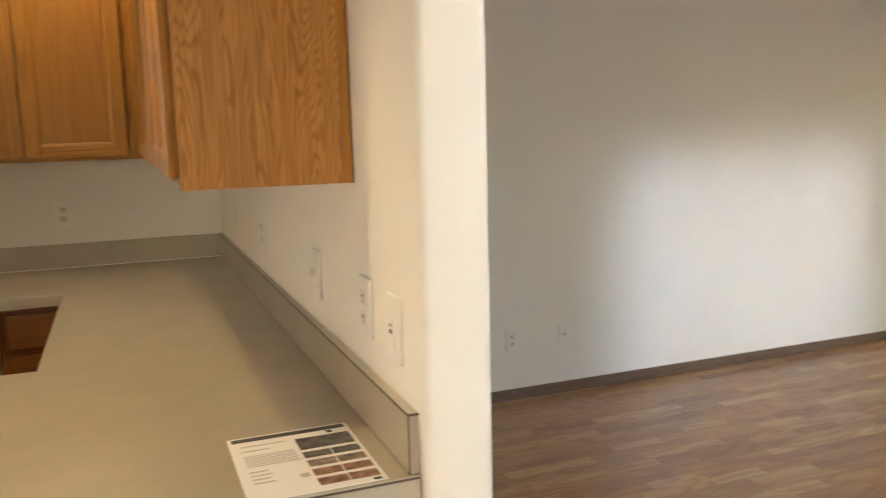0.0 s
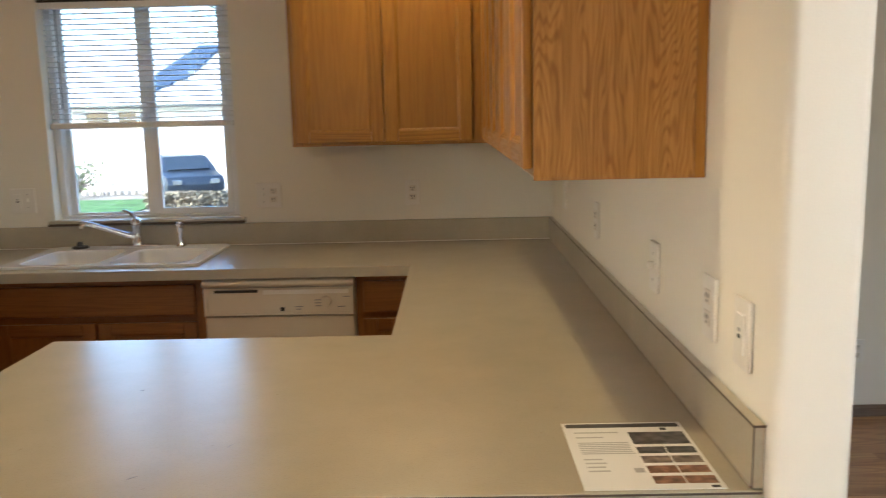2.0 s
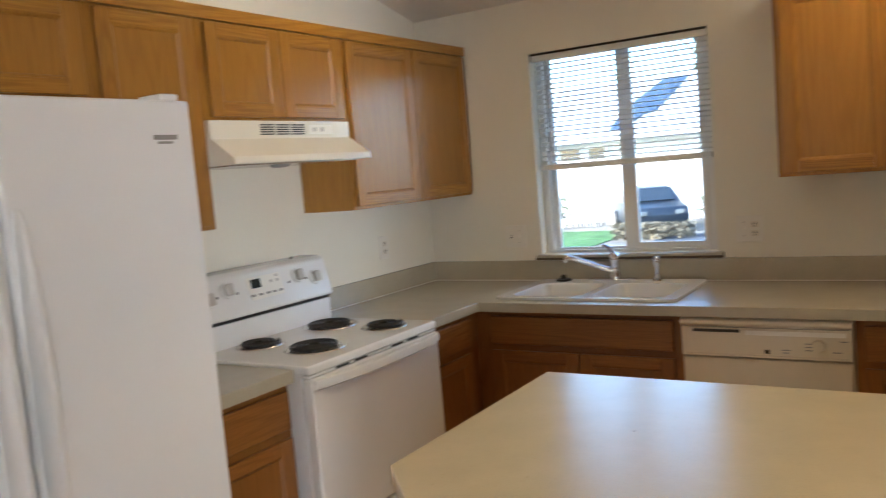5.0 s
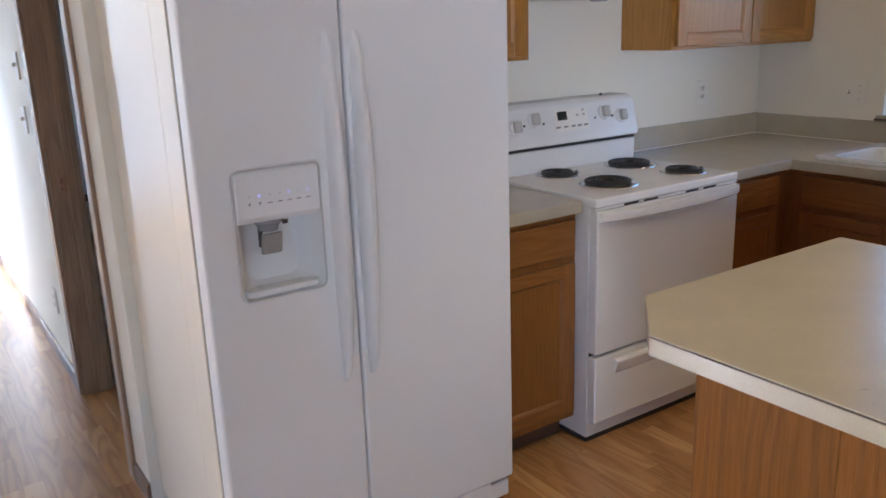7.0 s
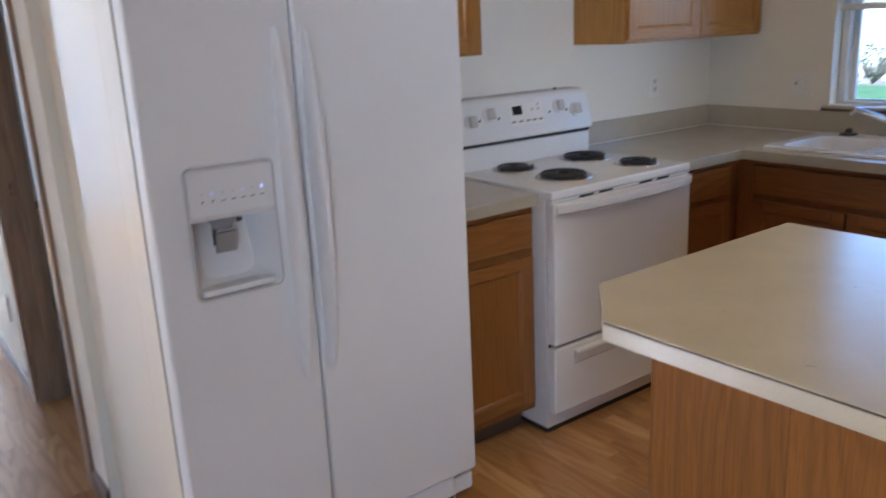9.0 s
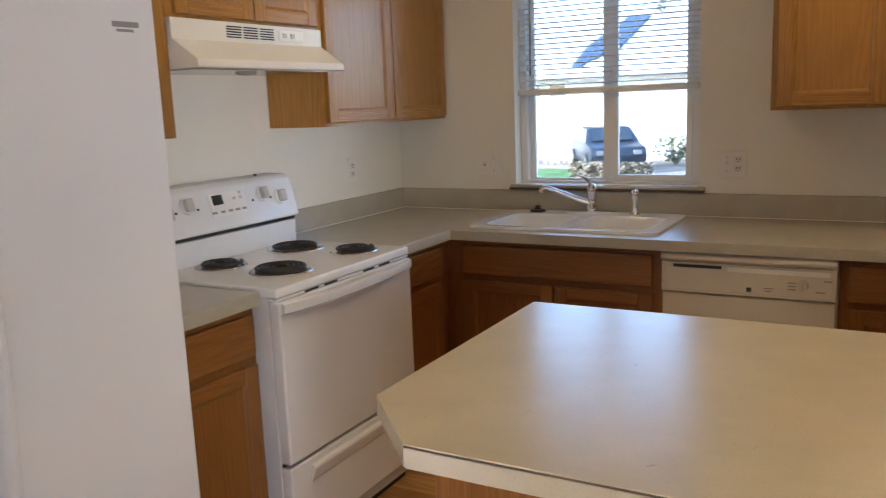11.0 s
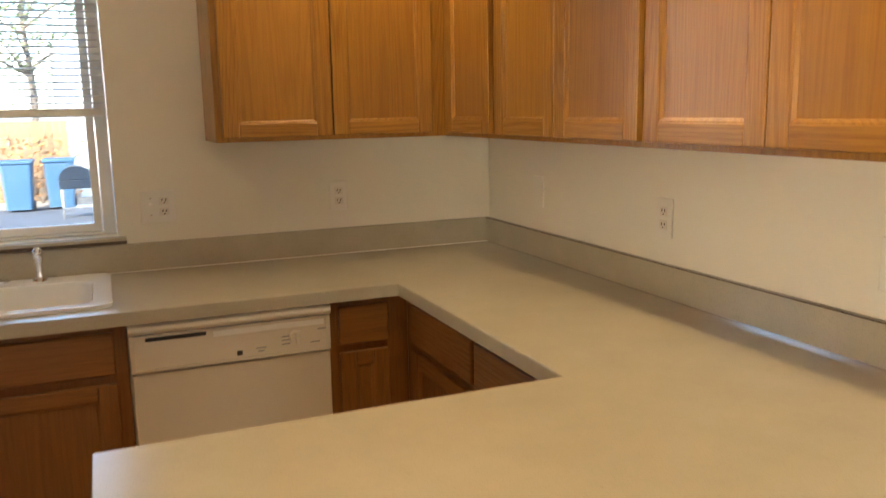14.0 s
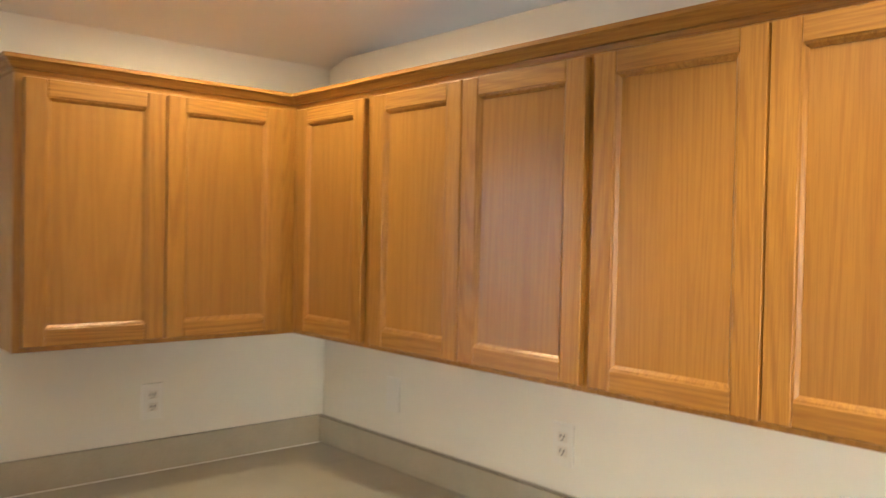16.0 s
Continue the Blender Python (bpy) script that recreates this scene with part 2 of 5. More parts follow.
def floor_mat(name, per_island):
    m, n, l, b = node_mat(name, 0.30)
    if per_island:
        pick = n.new("ShaderNodeNewGeometry").outputs["Random Per Island"]
    else:
        pick = n.new("ShaderNodeObjectInfo").outputs["Random"]
    tc = n.new("ShaderNodeTexCoord")
    mp = n.new("ShaderNodeMapping")
    mp.inputs["Scale"].default_value = (0.13, 1, 1)
    l.new(tc.outputs["Object"], mp.inputs[0])
    off = mathn(n, l, "MULTIPLY", pick, 53.0)
    cb = n.new("ShaderNodeCombineXYZ")
    for k in range(3):
        l.new(off, cb.inputs[k])
    l.new(cb.outputs[0], mp.inputs["Location"])
    v = mp.outputs[0]
    tone = ramp(n, l, pick, [(0.0, (0.38, 0.185, 0.060)), (0.25, (0.46, 0.240, 0.080)), (0.7, (0.52, 0.285, 0.100)), (0.95, (0.62, 0.37, 0.150)), (1.0, (0.64, 0.385, 0.155))])
    field = noise_tex(n, l, v, 9.0, 1, 0.4)
    rings = mathn(n, l, "MULTIPLY_ADD", mathn(n, l, "SINE", mathn(n, l, "MULTIPLY", field, 62.0), 0.0), 0.5)
    col = mixc(n, l, 0.5, tone, ramp(n, l, rings, [(0.35, (1, 1, 1)), (1.0, (0.58, 0.45, 0.34))]), "MULTIPLY")
    mp2 = n.new("ShaderNodeMapping")
    mp2.inputs["Scale"].default_value = (0.5, 14, 14)
    l.new(tc.outputs["Object"], mp2.inputs[0])
    fine = noise_tex(n, l, mp2.outputs[0], 14, 3, 0.6)
    col = mixc(n, l, 0.35, col, ramp(n, l, fine, [(0.4, (0.7, 0.64, 0.58)), (0.56, (1, 1, 1))]), "MULTIPLY")
    l.new(col, b.inputs["Base Color"])
    l.new(ramp(n, l, noise_tex(n, l, tc.outputs["Object"], 3, 4), [(0.3, (0.29,) * 3), (0.7, (0.38,) * 3)]), b.inputs["Roughness"])
    bump(n, l, b, fine, 0.08, 0.0005)
    b.inputs["Coat Weight"].default_value, b.inputs["Coat Roughness"].default_value = 0.5, 0.22
    return m


floor_piece = floor_mat("oak_strip", False)
floor_joined = floor_mat("oak_strips_joined", True)
floor_gap = plain("floor_gap", (0.44, 0.25, 0.10), 0.7)

grass_mat = plain("lawn_grass", (0.075, 0.16, 0.035), 0.9, vary=0.5, scale=3, grain=1.0, grain_scale=60)
dirt_mat = plain("dry_ground", (0.30, 0.25, 0.19), 0.95, vary=0.35, scale=0.8, grain=0.8, grain_scale=30)
asphalt_mat = plain("asphalt", (0.075, 0.078, 0.085), 0.9, vary=0.25, scale=2, grain=0.6, grain_scale=80)
siding_mat = plain("white_siding", (0.74, 0.73, 0.70), 0.6, vary=0.06, scale=0.7)
roof_pale = plain("roof_shingle_pale", (0.42, 0.42, 0.42), 0.9, vary=0.2, scale=2, grain=0.8, grain_scale=25)
roof_mat = plain("roof_shingle", (0.11, 0.12, 0.135), 0.9, vary=0.25, scale=2, grain=0.8, grain_scale=25)
fence_mat = wood("fence_wood", (0.28, 0.165, 0.085), (0.18, 0.10, 0.05), VERT, 0.5, 0.8)
picket_mat = plain("picket_paint", (0.55, 0.47, 0.40), 0.7, vary=0.1)
dry_leaf = plain("dry_leaf", (0.20, 0.16, 0.10), 0.8, vary=0.45, scale=1.5)
leaf_mat = plain("leaf_green", (0.13, 0.15, 0.055), 0.7, vary=0.45, scale=1.5)
bark_mat = plain("bark", (0.13, 0.10, 0.075), 0.9, vary=0.3, scale=8, grain=1.0, grain_scale=40)
car_paint = plain("car_paint", (0.012, 0.018, 0.028), 0.26, vary=0.05)
car_blue = plain("car_paint_blue", (0.020, 0.027, 0.038), 0.3, vary=0.05)
bin_blue = plain("bin_blue", (0.025, 0.075, 0.14), 0.5)
# Shadow colour for the painted band on the white house's roof.
roof_shadow_tone = plain("roof_shadow_blue", (0.035, 0.06, 0.10), 0.9, vary=0.25, scale=2, grain=0.8, grain_scale=25)
dark_glass = plain("dark_window", (0.03, 0.04, 0.05), 0.08)

# ---- building helpers ----
BASE = {}


def thing(name, loc, label, category, group=""):
    ob = new(name)
    ob.empty_display_size = 0.1
    ob.location = loc
    BASE[ob] = Vector(loc)
    return tagged(ob, label, category, group)


def mesh_of(name, bm, material, shift=Vector()):
    bmesh.ops.translate(bm, verts=bm.verts, vec=-shift)
    bmesh.ops.recalc_face_normals(bm, faces=bm.faces)
    me = bpy.data.meshes.new(name)
    bm.to_mesh(me)
    bm.free()
    me.materials.append(material)
    return me


def part(name, bm, material, parent, label="", smooth=False):
    """Links a bmesh, given in world metres, as one mesh under a thing or under a part."""
    ob = new(name, mesh_of(name, bm, material, BASE[parent]))
    if smooth:
        shade(ob, weighted=smooth == "box")
    ob.parent = parent
    BASE[ob] = BASE[parent]
    return tagged(ob, label) if label else ob


def shade(ob, angle=35, weighted=False):
    me = ob.data
    if weighted:
        total = [Vector() for _ in me.vertices]
        for f in me.polygons:
            for v in f.vertices:
                total[v] += f.normal * f.area
        me.polygons.foreach_set("use_smooth", [True] * len(me.polygons))
        me.normals_split_custom_set_from_vertices([v.normalized() for v in total])
        return
    me.polygons.foreach_set("use_smooth", [True] * len(me.polygons))
    me.set_sharp_from_angle(angle=radians(angle))


def solo(name, bm, material, label, category, group="", kind="", smooth=False, at=(0, 0, 0)):
    """One mesh that is a whole thing or a piece of the setting."""
    ob = new(name, mesh_of(name, bm, material, Vector(at)))
    ob.location = at
    BASE[ob] = Vector(at)
    if smooth:
        shade(ob, weighted=smooth == "box")
    return tagged(ob, label, category, group, kind)


def bev(bm, width, segments=2, angle=30):
    edges = [e for e in bm.edges if len(e.link_faces) == 2 and e.calc_face_angle(0) > radians(angle)]
    bmesh.ops.bevel(bm, geom=edges, offset=width, segments=segments, profile=0.5, affect="EDGES", clamp_overlap=True)
    return bm


def box(x0, x1, y0, y1, z0, z1, bevel=0.0, bm=None, segments=2):
    out = bmesh.new()
    m = Matrix.LocRotScale(((x0 + x1) / 2, (y0 + y1) / 2, (z0 + z1) / 2), None, (abs(x1 - x0), abs(y1 - y0), abs(z1 - z0)))
    bmesh.ops.create_cube(out, size=1.0, matrix=m)
    if bevel:
        bev(out, bevel, segments)
    if bm is None:
        return out
    return join(bm, out)


def join(bm, other):
    me = bpy.data.meshes.new("tmp")
    other.to_mesh(me)
    other.free()
    bm.from_mesh(me)
    bpy.data.meshes.remove(me)
    return bm


def cone(p, q, r0, r1=None, seg=24, bm=None):
    out = bmesh.new()
    p, q = Vector(p), Vector(q)
    turn = (q - p).to_track_quat("Z", "Y").to_matrix().to_4x4()
    bmesh.ops.create_cone(out, cap_ends=True, segments=seg, radius1=r0, radius2=r0 if r1 is None else r1, depth=(q - p).length,
                          matrix=Matrix.Translation((p + q) / 2) @ turn)
    return out if bm is None else join(bm, out)


def tube(points, r, seg=10, bm=None, closed=False):
    """A round bar along points."""
    out = bmesh.new()
    pts = [Vector(p) for p in points]
    rings = []
    for i, p in enumerate(pts):
        a = pts[i - 1] if i or closed else p
        b = pts[(i + 1) % len(pts)] if i < len(pts) - 1 or closed else p
        d = (b - a).normalized()
        q = d.to_track_quat("Z", "Y")
        rr = r[i] if isinstance(r, (list, tuple)) else r
        rings.append([out.verts.new(p + q @ Vector((rr * math.cos(2 * math.pi * k / seg), rr * math.sin(2 * math.pi * k / seg), 0))) for k in range(seg)])
    for a, b in zip(rings, rings[1:] + ([rings[0]] if closed else [])):
        for k in range(seg):
            out.faces.new((a[k], a[(k + 1) % seg], b[(k + 1) % seg], b[k]))
    if not closed:
        out.faces.new(rings[0][::-1])
        out.faces.new(rings[-1])
    return out if bm is None else join(bm, out)


def lathe(profile, centre, seg=32, bm=None):
    """A turned shape: profile of (radius, height) round an upright axis."""
    out = bmesh.new()
    cx, cy, cz = centre
    rings = []
    for r, z in profile:
        if r < 1e-5:
            rings.append([out.verts.new((cx, cy, cz + z))] * seg)
        else:
            rings.append([out.verts.new((cx + r * math.cos(2 * math.pi * k / seg), cy + r * math.sin(2 * math.pi * k / seg), cz + z)) for k in range(seg)])
    for a, b in zip(rings, rings[1:]):
        for k in range(seg):
            vs = []
            for v in (a[k], a[(k + 1) % seg], b[(k + 1) % seg], b[k]):
                if v not in vs:
                    vs.append(v)
            if len(vs) > 2:
                out.faces.new(vs)
    return out if bm is None else join(bm, out)


def prism(outer, holes, axis, d0, d1, bevel=0.0):
    """A slab with holes: outlines in the plane across axis, from d0 to d1 along it. For x: (y, z); y: (x, z); z: (x, y)."""
    bm = bmesh.new()

    def put(u, v):
        return {"x": (d0, u, v), "y": (u, d0, v), "z": (u, v, d0)}[axis]

    edges = []
    for loop in (outer, *holes):
        vs = [bm.verts.new(put(*p)) for p in loop]
        edges += [bm.edges.new((vs[i - 1], vs[i])) for i in range(len(vs))]
    bmesh.ops.triangle_fill(bm, use_beauty=True, use_dissolve=False, edges=edges)
    got = bmesh.ops.extrude_face_region(bm, geom=bm.faces[:])
    step = {"x": (d1 - d0, 0, 0), "y": (0, d1 - d0, 0), "z": (0, 0, d1 - d0)}[axis]
    bmesh.ops.translate(bm, verts=[g for g in got["geom"] if isinstance(g, bmesh.types.BMVert)], vec=step)
    bmesh.ops.recalc_face_normals(bm, faces=bm.faces)
    if bevel:
        bev(bm, bevel)
    return bm


def rect(a0, a1, b0, b1):
    return [(a0, b0), (a1, b0), (a1, b1), (a0, b1)]


def sweep(profile, path, bm=None):
    """A moulding: profile of (out, up) carried along level path points; out is to the left of the way."""
    out = bmesh.new()
    pts = [Vector(p) for p in path]
    rows = []
    for i, p in enumerate(pts):
        d0 = (pts[i] - pts[i - 1]).normalized() if i else (pts[1] - pts[0]).normalized()
        d1 = (pts[i + 1] - pts[i]).normalized() if i < len(pts) - 1 else d0
        n0, n1 = Vector((-d0.y, d0.x, 0)), Vector((-d1.y, d1.x, 0))
        mid = (n0 + n1).normalized()
        mid /= max(0.3, mid.dot(n0))
        rows.append([out.verts.new(p + mid * a + Vector((0, 0, b))) for a, b in profile])
    for a, b in zip(rows, rows[1:]):
        for k in range(len(profile)):
            j = (k + 1) % len(profile)
            out.faces.new((a[k], a[j], b[j], b[k]))
    out.faces.new(rows[0])
    out.faces.new(rows[-1][::-1])
    return out if bm is None else join(bm, out)

# ---- large structure ----
def slope_z(y):
    return 2.307 - 0.25 * y


W_IN, E_IN = -2.99, 0.0
WIN = (-2.33, -1.46, 1.045, 2.045)
solo("wall_north", prism(rect(-3.11, 0.12, 0.0, 2.33), [rect(*WIN)], "y", 0.0, 0.16), wall_paint, "cream painted kitchen wall with a window opening", "wall", kind="structure")
solo("wall_north_living", box(0.1205, 4.8, 0.03, 0.30, 0.0, 2.33), wall_paint, "white painted living room wall", "wall", kind="structure")
solo("wall_partition", bev(prism([(0, 0), (0, 2.307), (-0.112, 2.335), (-2.63, 2.335), (-2.63, 0)], [], "x", 0.0, 0.12), 0.016, 3, 60), wall_paint,
     "cream partition wall with rounded corners and a ledge on top", "wall", kind="structure", smooth=True)
solo("wall_west", prism([(0, 0), (0, 2.307), (-3.114, slope_z(-3.114)), (-3.114, 0)], [], "x", -3.11, W_IN), wall_paint, "cream painted kitchen wall behind the stove", "wall", kind="structure")
solo("wall_hall", prism([(-8.6, 0), (-8.6, 3.1), (-2.93, 3.1), (-2.93, 0), (-3.165, 0), (-3.165, 2.03), (-4.005, 2.03), (-4.005, 0)], [], "y", -3.235, -3.115), wall_paint,
     "white painted hall wall with a doorway", "wall", kind="structure")
solo("wall_hall_south", prism(rect(-8.6, -3.6, 0, 3.2), [rect(-7.85, -6.65, 0.02, 2.05)], "y", -4.75, -4.6), wall_paint, "white painted hall wall with a glazed door", "wall", kind="structure")
solo("wall_hall_end", box(-8.75, -8.6, -4.75, 0.0, 0, 3.3), wall_paint, "white painted wall at the end of the hall", "wall", kind="structure")
# Unseen walls close the rooms; openings and distances are chosen for the light.
solo("wall_dining_west", prism(rect(-8.0, -4.75, 0, 3.4), [rect(-7.3, -5.1, 0.4, 2.1)], "x", -3.6, -3.45), wall_paint, "unseen dining room wall with an added opening", "wall", kind="structure")
solo("wall_south", prism(rect(-3.6, 4.8, 0, 2.4), [rect(2.1, 4.3, 0.6, 2.1)], "y", -8.15, -8.0), wall_paint, "unseen white wall with an added window opening", "wall", kind="structure")
solo("wall_east", prism(rect(-8.15, 0.3, 0, 3.4), [rect(-7.7, -5.7, 0.85, 2.1)], "x", 4.8, 4.95), wall_paint, "white painted living room wall", "wall", kind="structure")
solo("wall_back_room", prism(rect(-8.6, -3.11, 0, 2.33), [rect(-6.6, -5.4, 0.9, 2.0)], "y", 0.0, 0.16), wall_paint, "unseen back room wall with an added window opening", "wall", kind="structure")
solo("ceiling", prism([(0.3, 2.232), (-4.0, 3.307), (-8.2, 2.257), (-8.2, 2.40), (-4.0, 3.457), (0.3, 2.38)], [], "x", -8.8, 4.95), ceiling_paint,
     "cream textured vaulted ceiling", "ceiling", kind="structure")
floor_ob = solo("floor", box(-8.6, 4.8, -8.0, 0.16, -0.12, -0.004), floor_gap, "oak strip floor in warm mixed tones", "floor", kind="structure")


def board(bm, path, high=0.075, thick=0.012):
    return sweep([(0, 0), (0, high), (thick * 0.4, high), (thick, high - 0.012), (thick, 0)], path, bm)


solo("baseboard_living", board(None, [(4.8, 0.03, 0), (0.1205, 0.03, 0)], 0.058), base_wood, "grey-brown wooden baseboard", "baseboard", kind="structure")
solo("baseboard_hall", board(None, [(-4.07, -3.235, 0), (-8.6, -3.235, 0)]), base_wood, "grey-brown wooden baseboard along the hall", "baseboard", kind="structure")
solo("baseboard_stub", board(None, [(-2.93, -3.235, 0), (-3.105, -3.235, 0)]), base_wood, "short grey-brown baseboard beside the fridge", "baseboard", kind="structure")
solo("baseboard_back_room", board(None, [(-8.59, -3.10, 0), (-8.59, 0, 0)]), base_wood, "grey-brown baseboard in the back room", "baseboard", kind="structure")

# doorway to the back room: casing, jamb and strike plate
door_way = thing("door_1", (-3.5, -3.3, 0), "dark brown wooden door casing round an open doorway", "doorway")
door_way["kind"] = "structure"
part("casing", box(-4.070, -4.000, -3.250, -3.235, 0, 2.09, 0.004), casing_wood, door_way)
part("casing", box(-3.170, -3.105, -3.250, -3.235, 0, 2.09, 0.004), casing_wood, door_way)
part("head_casing", box(-4.000, -3.170, -3.250, -3.235, 2.03, 2.09, 0.004), casing_wood_h, door_way)
jamb = part("jamb", box(-4.007, -3.987, -3.237, -3.113, 0, 2.03, 0.002), casing_wood, door_way)
part("stop", box(-3.987, -3.975, -3.17, -3.135, 0, 2.01, 0.002), casing_wood, door_way)
part("strike_plate", box(-3.988, -3.985, -3.200, -3.178, 0.90, 0.955, 0.001), photo_warm, jamb, "small dull brass strike plate")
part("jamb", box(-3.183, -3.163, -3.237, -3.113, 0, 2.03, 0.002), casing_wood, door_way)
part("head_jamb", box(-3.987, -3.183, -3.237, -3.113, 2.012, 2.03, 0.002), casing_wood_h, door_way)


# ---- windows ----
def frame_ring(x0, x1, z0, z1, y0, y1, w, bevel=0.003):
    return prism(rect(x0, x1, z0, z1), [rect(x0 + w, x1 - w, z0 + w, z1 - w)], "y", y0, y1, bevel)


win = thing("window_1", (-1.895, 0.1, 1.045), "white vinyl sliding window over the kitchen sink", "window")
win["kind"] = "structure"
x0, x1, z0, z1 = WIN
part("window_frame", prism(rect(x0 + 0.002, x1 - 0.002, z0 + 0.002, z1 - 0.002), [rect(x0 + 0.036, x1 - 0.044, z0 + 0.012, z1 - 0.012)], "y", 0.065, 0.13, 0.002), vinyl, win)
sash = part("sash", prism(rect(x0 + 0.038, -1.852, z0 + 0.013, z1 - 0.013), [rect(x0 + 0.066, -1.915, z0 + 0.022, z1 - 0.022)], "y", 0.100, 0.122, 0.003), vinyl, win)
part("pane", box(x0 + 0.060, -1.909, 0.109, 0.113, z0 + 0.018, z1 - 0.018), glass, sash).visible_shadow = False
sash = part("sash", prism(rect(-1.913, x1 - 0.046, z0 + 0.013, z1 - 0.013), [rect(-1.842, x1 - 0.074, z0 + 0.042, z1 - 0.024)], "y", 0.072, 0.096, 0.003), vinyl, win)
part("pane", box(-1.848, x1 - 0.068, 0.082, 0.086, z0 + 0.036, z1 - 0.018), glass, sash).visible_shadow = False
part("latch", box(-1.895, -1.875, 0.060, 0.072, 1.50, 1.58, 0.003), vinyl, sash)
part("window_sill", box(-2.352, -1.432, -0.030, 0.064, 1.018, 1.0445, 0.005), laminate, win, "tan laminate window sill")
part("sill_edge", box(-2.352, -1.432, -0.0335, -0.0305, 1.020, 1.031), seam_dark, win, "dark strip low on the front edge of the sill")

blind = thing("window_blind", (-1.895, 0.04, 2.04), "white horizontal mini blind half lowered over the window", "blind")
part("headrail", box(x0 + 0.006, x1 - 0.006, 0.012, 0.050, 2.005, 2.043, 0.003), blind_white, blind)
# Dark strip stands for the shadow line at the top of the headrail.
part("head_shadow_gap", box(x0 + 0.006, x1 - 0.006, 0.004, 0.012, 2.034, 2.0435), slot_dark, blind, "thin dark strip for the shadow above the headrail")
part("bottom_rail", box(x0 + 0.010, x1 - 0.010, 0.014, 0.048, 1.466, 1.494, 0.006), blind_white, blind)
for cx in (-2.17, -1.895, -1.62):
    part("cord", tube([(cx, 0.031, 2.0), (cx, 0.031, 1.49)], 0.0012, 6), blind_white, blind)
part("tilt_wand", tube([(-2.245, 0.008, 2.0), (-2.248, 0.006, 1.56)], 0.0035, 6), mark_grey, blind, "thin grey tilt wand")
slat_bm = bmesh.new()
prev = None
for k in range(5):
    yy = -0.0125 + 0.025 * k / 4
    zz = 0.0022 * (1 - (yy / 0.0125) ** 2) - yy * 0.15
    row = [slat_bm.verts.new((sx, yy, zz)) for sx in (-0.424, 0.424)]
    if prev:
        slat_bm.faces.new((prev[0], prev[1], row[1], row[0]))
    prev = row
slat_me = mesh_of("slat", slat_bm, blind_white)
for k in range(21):
    ob = new("slat", slat_me)
    ob.parent = blind
    ob.location = Vector((-1.895, 0.031, 1.512 + k * 0.0236)) - BASE[blind]

# Unseen windows added so light can enter the living and back rooms.
for name, ax0, ax1, az0, az1, y0, y1, lab in (("window_3", 2.1, 4.3, 0.6, 2.1, -8.12, -8.06, "unseen living room window added to let light in"),
                                            ("window_4", -6.6, -5.4, 0.9, 2.0, 0.05, 0.11, "unseen back room window added to let light in")):
    w = thing(name, ((ax0 + ax1) / 2, y0, az0), lab, "window")
    w["kind"] = "structure"
    part("window_frame", frame_ring(ax0, ax1, az0, az1, y0, y1, 0.05), vinyl, w)
    part("mullion", box((ax0 + ax1) / 2 - 0.03, (ax0 + ax1) / 2 + 0.03, y0 + 0.005, y1 - 0.005, az0 + 0.05, az1 - 0.05), vinyl, w)
glazed = thing("door_2", (-7.25, -4.68, 0.02), "white glazed exterior door with thin bars", "door")
glazed["kind"] = "structure"
part("door_frame", frame_ring(-7.85, -6.65, 0.02, 2.05, -4.71, -4.66, 0.10), vinyl, glazed)
part("bar", box(-7.265, -7.235, -4.70, -4.67, 0.12, 1.95), vinyl, glazed)
for zz in (0.70, 1.32):
    part("bar", box(-7.75, -6.75, -4.698, -4.672, zz, zz + 0.025), vinyl, glazed)


# ---- cabinets ----
def fbox(face, front, u0, u1, d0, d1, z0, z1, bevel=0.0, bm=None):
    """A box on a front plane: u along it, d outward from it."""
    if face == "S":
        return box(u0, u1, front - d1, front - d0, z0, z1, bevel, bm)
    if face == "W":
        return box(front - d1, front - d0, u0, u1, z0, z1, bevel, bm)
    return box(front + d0, front + d1, u0, u1, z0, z1, bevel, bm)


def fprism(face, front, outer, holes, d0, d1, bevel=0.0):
    if face == "S":
        return prism(outer, holes, "y", front - d1, front - d0, bevel)
    if face == "W":
        return prism(outer, holes, "x", front - d1, front - d0, bevel)
    return prism(outer, holes, "x", front + d0, front + d1, bevel)


def cab_door(face, front, u0, u1, z0, z1, parent, up, level, panel_mat, stile=0.054):
    """A framed door with a sunk flat panel and a small bead round it."""
    a, b = u0 + stile, u1 - stile
    c, d = z0 + stile - 0.008, z1 - stile + 0.008
    leaf = part("door", fbox(face, front, a - 0.004, b + 0.004, 0.002, 0.0095, c - 0.004, d + 0.004), panel_mat, parent)
    for lo, hi in ((u0, a), (b, u1)):
        part("stile", fbox(face, front, lo, hi, 0.001, 0.020, z0, z1, 0.0035), up, leaf, smooth="box")
    for lo, hi in ((z0, c), (d, z1)):
        part("rail", fbox(face, front, a + 0.0004, b - 0.0004, 0.001, 0.0196, lo, hi, 0.0035), level, leaf, smooth="box")
    bm = bmesh.new()
    rings = []
    for inset, out in ((-0.001, 0.0175), (0.0030, 0.0165), (0.0090, 0.0110), (0.0100, 0.0090)):
        ring = []
        for u, z in ((a + inset, c + inset), (b - inset, c + inset), (b - inset, d - inset), (a + inset, d - inset)):
            ring.append(bm.verts.new({"S": (u, front - out, z), "W": (front - out, u, z), "E": (front + out, u, z)}[face]))
        rings.append(ring)
    for r0, r1 in zip(rings, rings[1:]):
        for k in range(4):
            bm.faces.new((r0[k], r0[(k + 1) % 4], r1[(k + 1) % 4], r1[k]))
    part("bead", bm, up, leaf)
    return leaf


